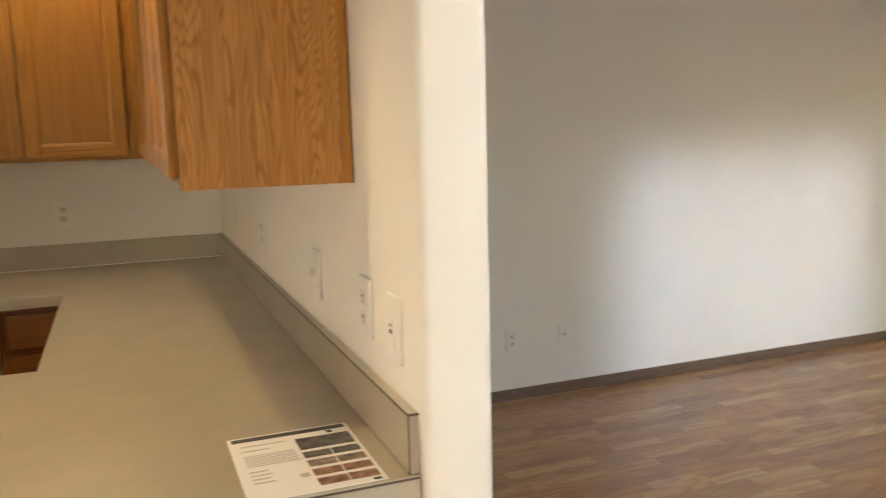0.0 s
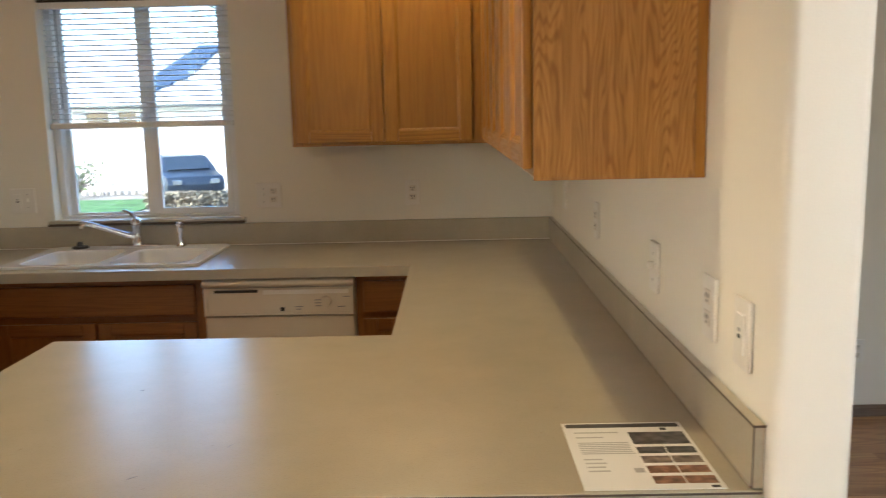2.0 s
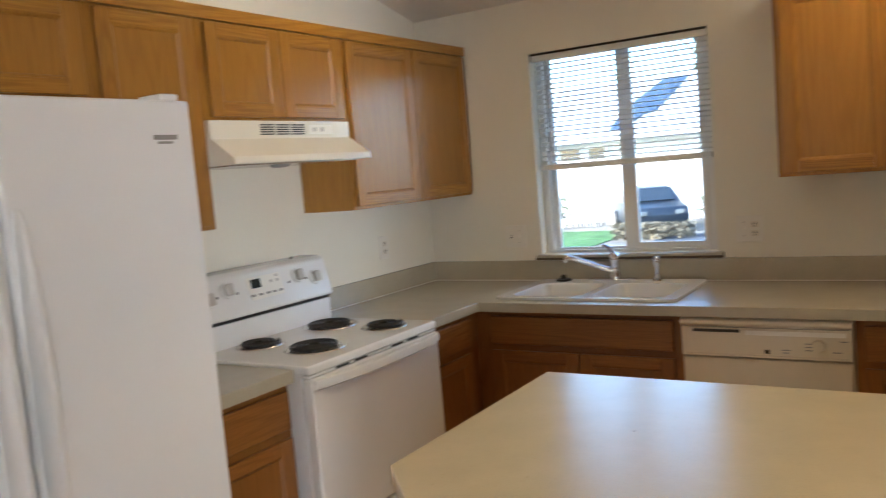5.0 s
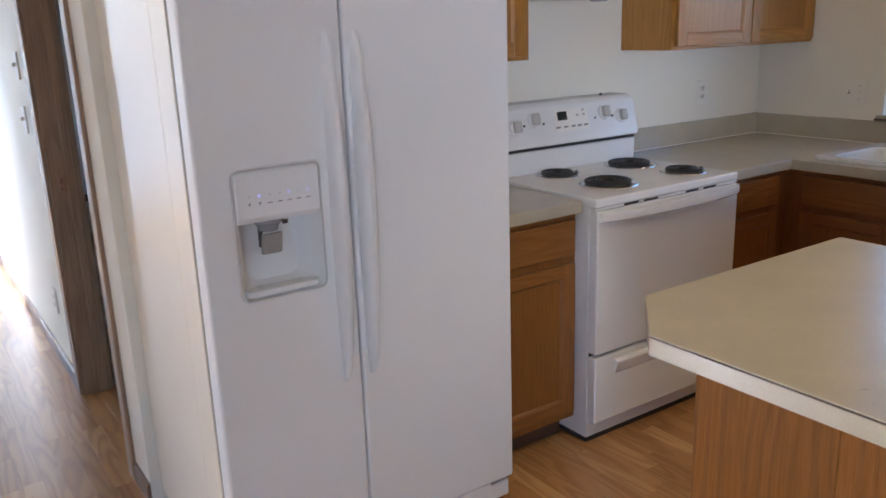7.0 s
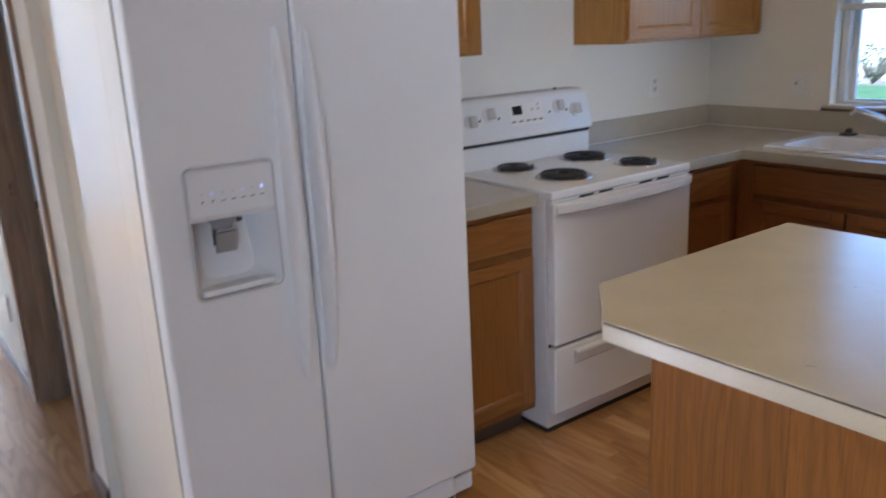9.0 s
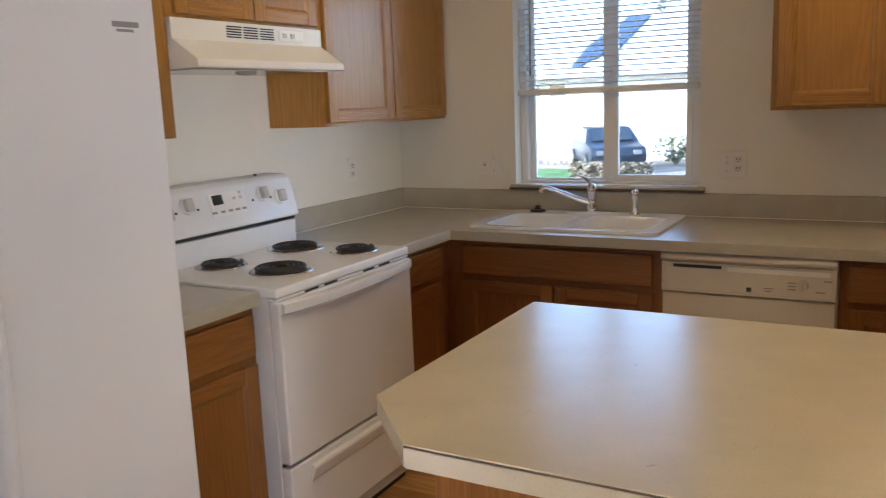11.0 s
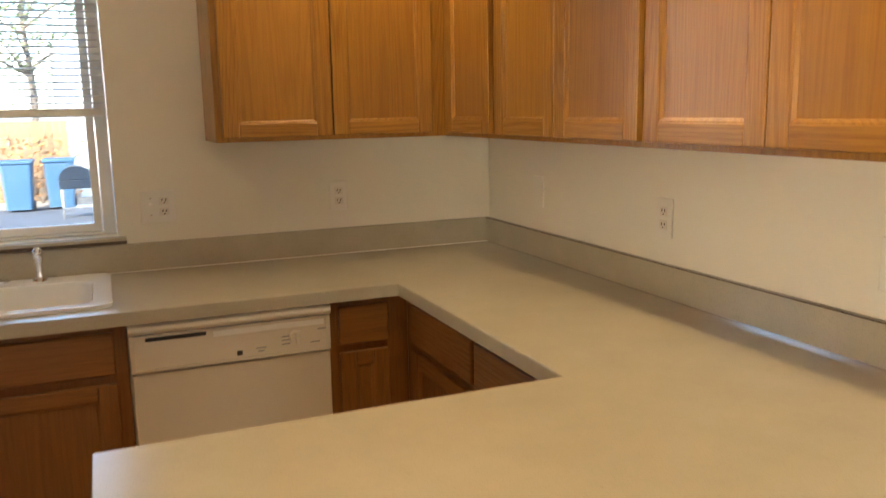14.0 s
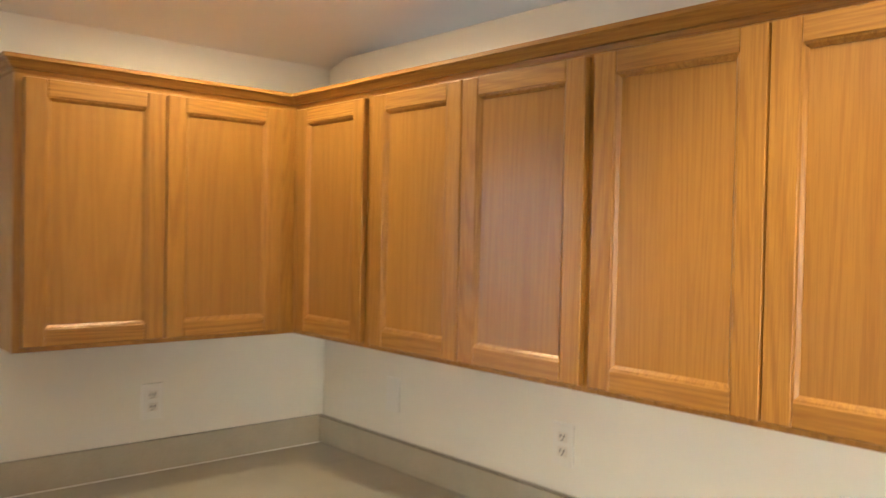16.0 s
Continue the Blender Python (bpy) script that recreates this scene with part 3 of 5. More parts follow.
def cabinet(name, label, face, front, u0, u1, z0, z1, depth, doors, group, drawers=(), up=None, level=None, panel_mat=None, group_cat="cabinet", body=None, toe=False):
    up, level, panel_mat = up or oak_v, level or oak_h, panel_mat or oak_panel
    mid = (u0 + u1) / 2
    loc = {"S": (mid, front + depth / 2, z0), "W": (front + depth / 2, mid, z0), "E": (front - depth / 2, mid, z0)}[face]
    if toe:
        loc = (loc[0], loc[1], 0.0)
    cab = thing(name, loc, label, group_cat, group)
    part("body", body or fbox(face, front, u0 + 0.0005, u1 - 0.0005, -depth, -0.012, z0, z1), up, cab)
    holes = [rect(a + 0.012, b - 0.012, c + 0.012, d - 0.012) for a, b, c, d in (*doors, *drawers)]
    part("face_frame", fprism(face, front, rect(u0 + 0.0005, u1 - 0.0005, z0, z1), holes, -0.0118, 0.0, 0.0), up, cab)
    for a, b, c, d in doors:
        cab_door(face, front, a, b, c, d, cab, up, level, panel_mat)
    for a, b, c, d in drawers:
        part("drawer_front", fbox(face, front, a, b, 0.001, 0.020, c, d, 0.006), level, cab, smooth="box")
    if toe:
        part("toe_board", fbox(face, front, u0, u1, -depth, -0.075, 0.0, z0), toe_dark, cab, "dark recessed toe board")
    return cab


UZ0, UZ1, UD0, UD1 = 1.372, 2.095, 1.386, 2.080
G = "honey oak wall cabinets"
cabinet("wall_cabinet", "honey oak two-door wall cabinet beside the window", "S", -0.305, -1.138, -0.317, UZ0, UZ1, 0.303, [(-1.116, -0.746, UD0, UD1), (-0.742, -0.374, UD0, UD1)], G)
cabinet("wall_cabinet", "narrow honey oak corner wall cabinet", "W", -0.315, -0.722, -0.003, UZ0, UZ1, 0.313, [(-0.702, -0.348, UD0, UD1)], G)
cabinet("wall_cabinet", "honey oak two-door wall cabinet on the partition", "W", -0.315, -1.502, -0.722, UZ0, UZ1, 0.313, [(-1.107, -0.745, UD0, UD1), (-1.492, -1.111, UD0, UD1)], G)
end_cab = cabinet("wall_cabinet", "honey oak wall cabinet with a bold-grained end panel", "W", -0.315, -2.268, -1.502, UZ0, UZ1, 0.313, [(-1.890, -1.514, UD0, UD1), (-2.256, -1.894, UD0, UD1)], G)
part("end_panel", box(-0.316, -0.002, -2.2735, -2.2685, UZ0 - 0.007, UZ1), oak_end, end_cab, "bold-grained oak end panel", )
part("end_stile", box(-0.0225, -0.0021, -2.2765, -2.2737, UZ0 - 0.007, UZ1), oak_v, end_cab)
W_F = -2.69
cabinet("wall_cabinet", "honey oak two-door wall cabinet in the window corner", "E", W_F - 0.02, -1.012, -0.003, UZ0, UZ1, 0.277, [(-0.495, -0.022, UD0, UD1), (-0.990, -0.505, UD0, UD1)], G)
cabinet("wall_cabinet", "short honey oak cabinet above the range hood", "E", W_F - 0.02, -1.778, -1.013, 1.746, UZ1, 0.277, [(-1.386, -1.034, 1.757, UD1), (-1.752, -1.394, 1.757, UD1)], G)
cabinet("wall_cabinet", "narrow honey oak wall cabinet beside the range hood", "E", W_F - 0.02, -2.198, -1.779, UZ0, UZ1, 0.277, [(-2.172, -1.806, UD0, UD1)], G)
cabinet("wall_cabinet", "short honey oak cabinet above the refrigerator", "E", W_F - 0.02, -3.15, -2.199, 1.80, UZ1, 0.277, [(-2.655, -2.225, 1.812, UD1), (-3.10, -2.665, 1.812, UD1)], G)

CROWN = [(0.0, 0.0), (0.004, 0.010), (0.010, 0.012), (0.024, 0.030), (0.030, 0.034), (0.030, 0.044), (-0.02, 0.044), (-0.02, 0.0)]
crown_e = solo("crown_moulding", sweep(CROWN, [(-1.138, -0.02, 2.088), (-1.138, -0.306, 2.088), (-0.316, -0.306, 2.088), (-0.316, -2.272, 2.088), (-0.004, -2.272, 2.088)][::-1]),
               oak_h, "honey oak crown moulding on the wall cabinets", "moulding", kind="structure")
crown_w = solo("crown_moulding_west", sweep(CROWN, [(-2.711, -0.003, 2.088), (-2.711, -3.15, 2.088)][::-1]), oak_h, "honey oak crown moulding on the wall cabinets", "moulding", kind="structure")

BZ0, BZ1 = 0.10, 0.872
BG = "oak base cabinets"
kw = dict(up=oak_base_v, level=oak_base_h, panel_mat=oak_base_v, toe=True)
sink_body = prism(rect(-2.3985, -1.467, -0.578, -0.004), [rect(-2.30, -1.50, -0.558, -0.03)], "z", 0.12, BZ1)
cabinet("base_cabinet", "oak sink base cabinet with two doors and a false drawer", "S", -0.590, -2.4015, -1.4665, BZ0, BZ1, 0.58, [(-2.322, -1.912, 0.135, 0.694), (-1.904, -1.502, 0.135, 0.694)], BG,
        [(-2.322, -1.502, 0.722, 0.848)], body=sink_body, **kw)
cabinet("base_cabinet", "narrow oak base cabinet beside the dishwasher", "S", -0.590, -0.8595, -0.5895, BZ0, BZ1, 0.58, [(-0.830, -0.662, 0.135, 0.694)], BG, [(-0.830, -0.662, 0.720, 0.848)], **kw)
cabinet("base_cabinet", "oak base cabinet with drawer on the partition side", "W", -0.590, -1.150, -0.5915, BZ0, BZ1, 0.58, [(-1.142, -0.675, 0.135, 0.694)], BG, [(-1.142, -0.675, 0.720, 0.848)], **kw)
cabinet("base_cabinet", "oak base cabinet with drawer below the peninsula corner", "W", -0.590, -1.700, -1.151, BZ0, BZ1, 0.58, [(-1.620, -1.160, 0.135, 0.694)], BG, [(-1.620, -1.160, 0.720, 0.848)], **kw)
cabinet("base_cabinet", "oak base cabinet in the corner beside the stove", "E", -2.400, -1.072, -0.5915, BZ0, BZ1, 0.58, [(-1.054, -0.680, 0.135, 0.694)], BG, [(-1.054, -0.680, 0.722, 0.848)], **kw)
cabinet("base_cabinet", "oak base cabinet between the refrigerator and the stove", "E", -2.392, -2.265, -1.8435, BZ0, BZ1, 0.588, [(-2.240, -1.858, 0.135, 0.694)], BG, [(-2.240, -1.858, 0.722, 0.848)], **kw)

pen = thing("peninsula_base", (-0.75, -2.0, 0.0), "oak-veneered peninsula base under the worktop", "cabinet")
part("body", box(-1.49, -0.02, -2.296, -1.71, 0.02, 0.872), oak_base_v, pen)
part("back_panel", box(-1.502, -1.152, -2.3035, -2.2965, 0.0, 0.872, 0.001), oak_back, pen, "pale grained oak back panel, colour darkened for shade")
part("back_panel", box(-1.1515, -0.02, -2.3025, -2.2965, 0.0, 0.872, 0.001), oak_back, pen, "pale grained oak back panel, colour darkened for shade")

# ---- worktops ----
SINK_HOLE = rect(-2.285, -1.515, -0.545, -0.065)
TOP = [(-2.988, -0.002), (-0.002, -0.002), (-0.002, -2.610), (-1.380, -2.610), (-1.545, -2.438), (-1.545, -1.670), (-0.635, -1.670), (-0.635, -0.643), (-2.357, -0.643), (-2.357, -1.074), (-2.988, -1.074)]
wt = thing("worktop", (-1.0, -1.5, 0.872), "tan speckled laminate worktop with a peninsula and clipped corner", "worktop")
part("slab", prism(TOP, [SINK_HOLE], "z", 0.8725, 0.914, 0.0022), laminate, wt, smooth="box")
part("seam", box(-1.378, -0.004, -2.6112, -2.6098, 0.9085, 0.9118), seam_dark, wt, "dark seam line along the edge")
part("seam", box(-1.5465, -1.5445, -2.436, -1.672, 0.9085, 0.9112), seam_dark, wt, "dark seam line along the edge")
for e in (box(-2.355, -0.637, -0.6446, -0.6432, 0.8735, 0.9105), box(-0.6366, -0.6352, -1.668, -0.645, 0.8735, 0.9105), box(-1.377, -0.004, -2.6118, -2.6104, 0.8735, 0.9080), box(-2.3568, -2.3554, -1.072, -0.645, 0.8735, 0.9105)):
    part("edge_strip", e, laminate, wt)
for sx, sy, turn, size in ((-1.147, -2.089, 20, 0.004), (-0.873, -2.403, 75, 0.009), (-1.000, -2.528, 40, 0.010)):
    nick = tube([(sx - size * math.cos(radians(turn)), sy - size * math.sin(radians(turn)), 0.9141), (sx, sy + 0.0008, 0.9143), (sx + size * math.cos(radians(turn)), sy + size * math.sin(radians(turn)), 0.9141)], [0.0003, 0.0009, 0.0003], 6)
    part("scratch", nick, mark_grey, wt, "small dark scratch")
ws = thing("worktop", (-2.67, -2.07, 0.872), "short tan laminate worktop beside the refrigerator", "worktop")
part("slab", box(-2.988, -2.357, -2.268, -1.8425, 0.8725, 0.914, 0.0022), laminate, ws, smooth="box")
part("edge_strip", box(-2.3572, -2.3556, -2.266, -1.845, 0.8735, 0.9105), laminate, ws)


def splash(x0, x1, y0, y1, lines):
    b = thing("backsplash", ((x0 + x1) / 2, (y0 + y1) / 2, 0.914), "low tan laminate backsplash against the wall", "backsplash", "worktop backsplashes")
    part("board", box(x0, x1, y0, y1, 0.9145, 1.016, 0.002), laminate, b, smooth="box")
    for nm, bx, mat, lab in lines:
        part(nm, box(*bx), mat, b, lab)


splash(-2.970, -0.020, -0.020, -0.001, [("caulk_strip", (-2.969, -0.022, -0.0225, -0.0202, 0.9146, 0.9180), plate_white, "thin pale caulk strip")])
splash(-0.0195, -0.001, -2.605, -0.001, [("caulk_strip", (-0.0225, -0.0197, -2.604, -0.021, 0.9146, 0.9190), chrome, "thin shiny caulk strip"),
                                          ("edge_line", (-0.0205, -0.0192, -2.604, -0.021, 1.0130, 1.0163), seam_dark, "dark laminate edge line"),
                                          ("edge_line", (-0.0197, -0.0010, -2.6068, -2.6052, 1.0130, 1.0163), seam_dark, "dark laminate edge line"),
                                          ("edge_line", (-0.0203, -0.0183, -2.6068, -2.6052, 0.916, 1.0163), seam_dark, "dark laminate edge line")])
splash(-2.989, -2.9705, -1.072, -0.001, [("caulk_strip", (-2.9702, -2.968, -1.071, -0.021, 0.9146, 0.9180), plate_white, "thin pale caulk strip")])
splash(-2.989, -2.9705, -2.266, -1.845, [("caulk_strip", (-2.9702, -2.968, -2.265, -1.846, 0.9146, 0.9180), plate_white, "thin pale caulk strip")])


# ---- sink, faucet, sprayer, stopper ----
def rrect(x0, x1, y0, y1, r, seg=5):
    pts = []
    for cx, cy, a0 in ((x1 - r, y1 - r, 0), (x0 + r, y1 - r, 90), (x0 + r, y0 + r, 180), (x1 - r, y0 + r, 270)):
        for k in range(seg + 1):
            a = radians(a0 + 90 * k / seg)
            pts.append((cx + r * math.cos(a), cy + r * math.sin(a)))
    return pts


def basin(x0, x1, y0, y1, z, depth, r, bm=None):
    out = bmesh.new()
    rings = []
    for inset, dz, rr in ((0, 0, r), (0.004, -0.006, r), (0.016, -depth + 0.03, r), (0.028, -depth + 0.008, r * 0.8), (0.05, -depth, r * 0.6)):
        rings.append([out.verts.new((px, py, z + dz)) for px, py in rrect(x0 + inset, x1 - inset, y0 + inset, y1 - inset, rr)])
    for a, b in zip(rings, rings[1:]):
        for k in range(len(a)):
            j = (k + 1) % len(a)
            out.faces.new((a[k], a[j], b[j], b[k]))
    out.faces.new(rings[-1])
    return out if bm is None else join(bm, out)


sink = thing("kitchen_sink", (-1.90, -0.305, 0.914), "white double-bowl drop-in kitchen sink in the worktop", "sink")
BOWLS = [(-2.255, -1.925, -0.530, -0.165), (-1.880, -1.550, -0.530, -0.165)]
rim = prism(rrect(-2.315, -1.495, -0.572, -0.045, 0.035), [rrect(*b, 0.05) for b in BOWLS], "z", 0.9145, 0.9265, 0.0035)
part("rim", rim, sink_white, sink, smooth="box")
for b in BOWLS:
    bowl = part("bowl", basin(*b, 0.924, 0.17, 0.05), sink_white, sink, smooth=True)
    part("drain", lathe([(0, 0.004), (0.03, 0.004), (0.042, 0.006), (0.045, 0.001)], ((b[0] + b[1]) / 2, (b[2] + b[3]) / 2, 0.7545)), chrome, bowl, "chrome drain", smooth=True)

fc = thing("kitchen_faucet", (-1.925, -0.095, 0.9265), "chrome single-lever kitchen faucet on the sink rim", "faucet")
part("escutcheon", prism(rrect(-2.045, -1.805, -0.120, -0.070, 0.024), [], "z", 0.9268, 0.938, 0.004), chrome, fc, smooth=True)
part("faucet_body", lathe([(0.026, 0), (0.025, 0.02), (0.021, 0.028), (0.021, 0.075), (0.024, 0.082), (0.024, 0.105), (0.017, 0.122), (0, 0.126)], (-1.915, -0.095, 0.937)), chrome, fc, smooth=True)
part("spout", tube([(-1.925, -0.100, 0.975), (-1.97, -0.120, 0.992), (-2.03, -0.150, 1.020), (-2.085, -0.176, 1.044), (-2.108, -0.187, 1.050), (-2.120, -0.193, 1.040), (-2.122, -0.194, 1.028)],
                   [0.014, 0.013, 0.012, 0.012, 0.012, 0.012, 0.011], 14), chrome, fc, smooth=True)
part("lever", tube([(-1.915, -0.095, 1.055), (-1.93, -0.085, 1.072), (-1.962, -0.068, 1.088), (-1.985, -0.058, 1.092)], [0.010, 0.009, 0.007, 0.005], 10), chrome, fc, smooth=True)
sp = thing("sink_sprayer", (-1.715, -0.095, 0.9265), "small chrome side sprayer on the sink rim", "sprayer")
part("collar", lathe([(0.022, 0), (0.020, 0.008), (0.014, 0.014), (0.012, 0.030)], (-1.715, -0.095, 0.9268)), chrome, sp, smooth=True)
part("spray_head", lathe([(0.011, 0.028), (0.010, 0.06), (0.015, 0.075), (0.017, 0.092), (0.015, 0.104), (0.009, 0.112), (0, 0.112)], (-1.715, -0.095, 0.9268)), chrome, sp, smooth=True)
solo("sink_stopper", lathe([(0.0, 0.030), (0.011, 0.030), (0.014, 0.022), (0.016, 0.012), (0.034, 0.010), (0.038, 0.002), (0.034, 0.0), (0, 0)], (-2.175, -0.105, 0.9267)), black_rubber,
     "black rubber sink stopper lying on the rim", "stopper", smooth=True, at=(-2.175, -0.105, 0.9267))

# ---- dishwasher ----
dw = thing("dishwasher", (-1.163, -0.3, 0.0), "almond built-in dishwasher with a control panel", "dishwasher")
part("body", box(-1.464, -0.862, -0.585, -0.02, 0.10, 0.866), bisque, dw)
door = part("door", box(-1.461, -0.865, -0.622, -0.586, 0.125, 0.716, 0.006), bisque, dw, smooth="box")
panel = part("control_panel", prism([(-0.586, 0.720), (-0.622, 0.720), (-0.628, 0.726), (-0.626, 0.835), (-0.634, 0.842), (-0.634, 0.856), (-0.622, 0.867), (-0.586, 0.867)], [], "x", -1.461, -0.865), bisque, dw)
lip_pts = [(-0.620 - 0.020 * math.sin(math.pi * k / 8), 0.866 - 0.030 * (1 - math.cos(math.pi * k / 8)) / 2) for k in range(9)]
part("top_lip", prism(lip_pts, [], "x", -1.463, -0.863), bisque, panel, smooth=True)
# Grey strip laid on the panel as the shade below the lip.
part("lip_recess", box(-1.452, -0.874, -0.6288, -0.6268, 0.8305, 0.8345), mark_grey, panel, "grey strip for the shade under the lip")
part("rim", prism(rect(-1.461, -0.865, 0.7215, 0.833), [rect(-1.447, -0.879, 0.7305, 0.829)], "y", -0.6305, -0.6265, 0.0012), bisque, panel)
part("vent_slot", box(-1.418, -1.245, -0.6288, -0.6262, 0.814, 0.825), slot_dark, panel, "dark vent slot")
part("latch_button", box(-1.158, -1.141, -0.630, -0.6265, 0.738, 0.753, 0.001), slot_dark, panel, "small dark button")
part("label_strip", box(-1.225, -0.885, -0.6284, -0.6266, 0.806, 0.823), plate_white, panel, "pale label strip")
for bx, bw, bz in ((-1.10, 0.032, 0.752), (-1.095, 0.02, 0.742), (-1.02, 0.028, 0.778), (-1.02, 0.028, 0.766), (-1.02, 0.026, 0.754), (-0.93, 0.03, 0.750), (-0.905, 0.026, 0.790)):
    part("print_mark", box(bx, bx + bw, -0.6285, -0.6270, bz, bz + 0.004), mark_grey, panel)
knob = part("dial", cone((-0.975, -0.627, 0.775), (-0.975, -0.643, 0.775), 0.022, 0.019, 24), bisque, panel, smooth=True)
part("grip", bev(box(-0.980, -0.970, -0.652, -0.642, 0.755, 0.795), 0.002), bisque, knob)
part("kick_plate", box(-1.461, -0.865, -0.560, -0.53, 0.0, 0.118), bisque, dw)

# ---- stove ----
SY0, SY1 = -1.838, -1.080
st = thing("electric_stove", (-2.64, -1.459, 0.0), "white electric coil-top stove with backguard controls", "stove")
part("side_body", box(-2.965, -2.335, SY0 + 0.003, SY1 - 0.003, 0.03, 0.895), enamel, st)
part("cooktop", bev(box(-2.965, -2.298, SY0, SY1, 0.893, 0.924), 0.008, 3), enamel, st, smooth="box")
BURN = [(-2.699, -1.246, 0.098), (-2.448, -1.221, 0.078), (-2.474, -1.598, 0.098), (-2.731, -1.613, 0.078)]
for bx, by, br in BURN:
    bowl = part("drip_bowl", lathe([(br + 0.012, 0.0), (br + 0.010, 0.004), (br + 0.002, 0.0045), (br - 0.006, 0.0015), (0, 0.0012)], (bx, by, 0.9243), 40), drip_metal, st, "shiny metal drip bowl", smooth=True)
    turns, pts = 4.0 if br > 0.09 else 3.2, []
    for k in range(int(turns * 28) + 1):
        a = 2 * math.pi * k / 28
        r = br * 0.20 + (br * 0.93 - br * 0.20) * k / (turns * 28)
        pts.append((bx + r * math.cos(a), by + r * math.sin(a), 0.9355))
    part("coil", tube(pts, 0.0062, 8), coil_black, bowl, "black spiral heating coil", smooth=True)
    for a in (0.5, 2.6, 4.7):
        part("coil_support", tube([(bx, by, 0.929), (bx + br * 0.95 * math.cos(a), by + br * 0.95 * math.sin(a), 0.929)], 0.0025, 6), drip_metal, bowl)
GUARD = [(-2.968, 0.915), (-2.828, 0.915), (-2.826, 1.012), (-2.850, 1.014), (-2.850, 1.026), (-2.812, 1.028), (-2.806, 1.036), (-2.842, 1.172), (-2.856, 1.190), (-2.880, 1.196), (-2.968, 1.196)]
guard = part("backguard", bev(prism(GUARD, [], "y", SY0 + 0.004, SY1 - 0.004), 0.004, 2, 50), enamel, st, smooth="box")
# Near-black strip fills the recess as shade under the overhanging control panel.
part("vent_gap", box(-2.8500, -2.8290, SY0 + 0.006, SY1 - 0.006, 1.0145, 1.0255), slot_dark, guard, "dark strip for the shade under the controls")


def on_guard(z):
    return -2.806 - 0.036 * (z - 1.050) / 0.122


def tilted(y, z, out):
    return (on_guard(z) + out * 0.959, y, z + out * 0.283)


for ky, kz in ((-1.752, 1.113), (-1.655, 1.134), (-1.272, 1.134), (-1.176, 1.113)):
    kb = cone(tilted(ky, kz, 0.0), tilted(ky, kz, 0.008), 0.030, 0.029, 24)
    k1 = part("knob", kb, enamel, guard, smooth=True)
    g = bmesh.new()
    bmesh.ops.create_cube(g, size=1.0, matrix=Matrix.Translation(tilted(ky, kz, 0.018)) @ Euler((0, radians(-16.4), 0)).to_matrix().to_4x4() @ Matrix.Diagonal((0.022, 0.034, 0.046, 1)))
    part("grip", bev(g, 0.007, 3), knob_grey, k1, "grey grip", smooth="box")
def guard_plate(y0, y1, z0, z1, lift, mat, name, parent, lab=""):
    bm = bmesh.new()
    a = [tilted(y0, z0, lift), tilted(y1, z0, lift), tilted(y1, z1, lift), tilted(y0, z1, lift)]
    b = [tilted(y0, z0, lift - 0.003), tilted(y1, z0, lift - 0.003), tilted(y1, z1, lift - 0.003), tilted(y0, z1, lift - 0.003)]
    va, vb = [bm.verts.new(p) for p in a], [bm.verts.new(p) for p in b]
    bm.faces.new(va)
    bm.faces.new(vb[::-1])
    for k in range(4):
        bm.faces.new((va[k], vb[k], vb[(k + 1) % 4], va[(k + 1) % 4]))
    return part(name, bm, mat, parent, lab)


clock = guard_plate(-1.545, -1.365, 1.078, 1.162, 0.002, plate_white, "clock_panel", guard, "pale clock panel")
guard_plate(-1.530, -1.480, 1.120, 1.154, 0.0035, display_dark, "display", clock, "dark digital display")
for yy in (-1.545, -1.505, -1.465, -1.43, -1.395):
    guard_plate(yy, yy + 0.022, 1.090, 1.098, 0.0035, mark_grey, "button", clock)
for yy, zz in ((-1.43, 1.13), (-1.395, 1.13), (-1.395, 1.148)):
    guard_plate(yy, yy + 0.014, zz, zz + 0.010, 0.0035, knob_grey, "button", clock)
for yy in (-1.705, -1.605, -1.325, -1.225):
    guard_plate(yy - 0.004, yy + 0.004, 1.112, 1.120, 0.001, slot_dark, "print_mark", guard)
part("vent_nub", lathe([(0.007, 0.0), (0.007, 0.005), (0.004, 0.009), (0.0, 0.010)], (-2.905, SY1 - 0.135, 1.1955), 12), slot_dark, guard, "small black nub")
part("drawer_gap", box(-2.334, -2.330, SY0 + 0.010, SY1 - 0.010, 0.345, 0.366), slot_dark, st)
od = part("oven_door", bev(box(-2.334, -2.292, SY0 + 0.004, SY1 - 0.004, 0.362, 0.882), 0.008, 3), enamel, st, smooth="box")
part("vent_strip", box(-2.334, -2.302, SY0 + 0.004, SY1 - 0.004, 0.884, 0.892), enamel, st)
for yy in (-1.70, -1.60, -1.38, -1.28):
    part("vent_slot", box(-2.3035, -2.3005, yy, yy + 0.07, 0.8845, 0.8915), slot_dark, st, "dark vent slot")
hp = [(-2.292 + 0.034 * math.sin(math.pi * k / 14) ** 0.6, SY0 + 0.012 + (SY1 - SY0 - 0.024) * k / 14, 0.864) for k in range(15)]
hb = bmesh.new()
rows = []
for px, py, pz in hp:
    rows.append([hb.verts.new((px + a, py, pz + b)) for a, b in ((0.0, 0.016), (0.010, 0.012), (0.012, 0.0), (0.010, -0.016), (0.0, -0.022), (-0.010, -0.016), (-0.010, 0.012))])
for a, b in zip(rows, rows[1:]):
    for k in range(7):
        hb.faces.new((a[k], a[(k + 1) % 7], b[(k + 1) % 7], b[k]))
hb.faces.new(rows[0])
hb.faces.new(rows[-1][::-1])
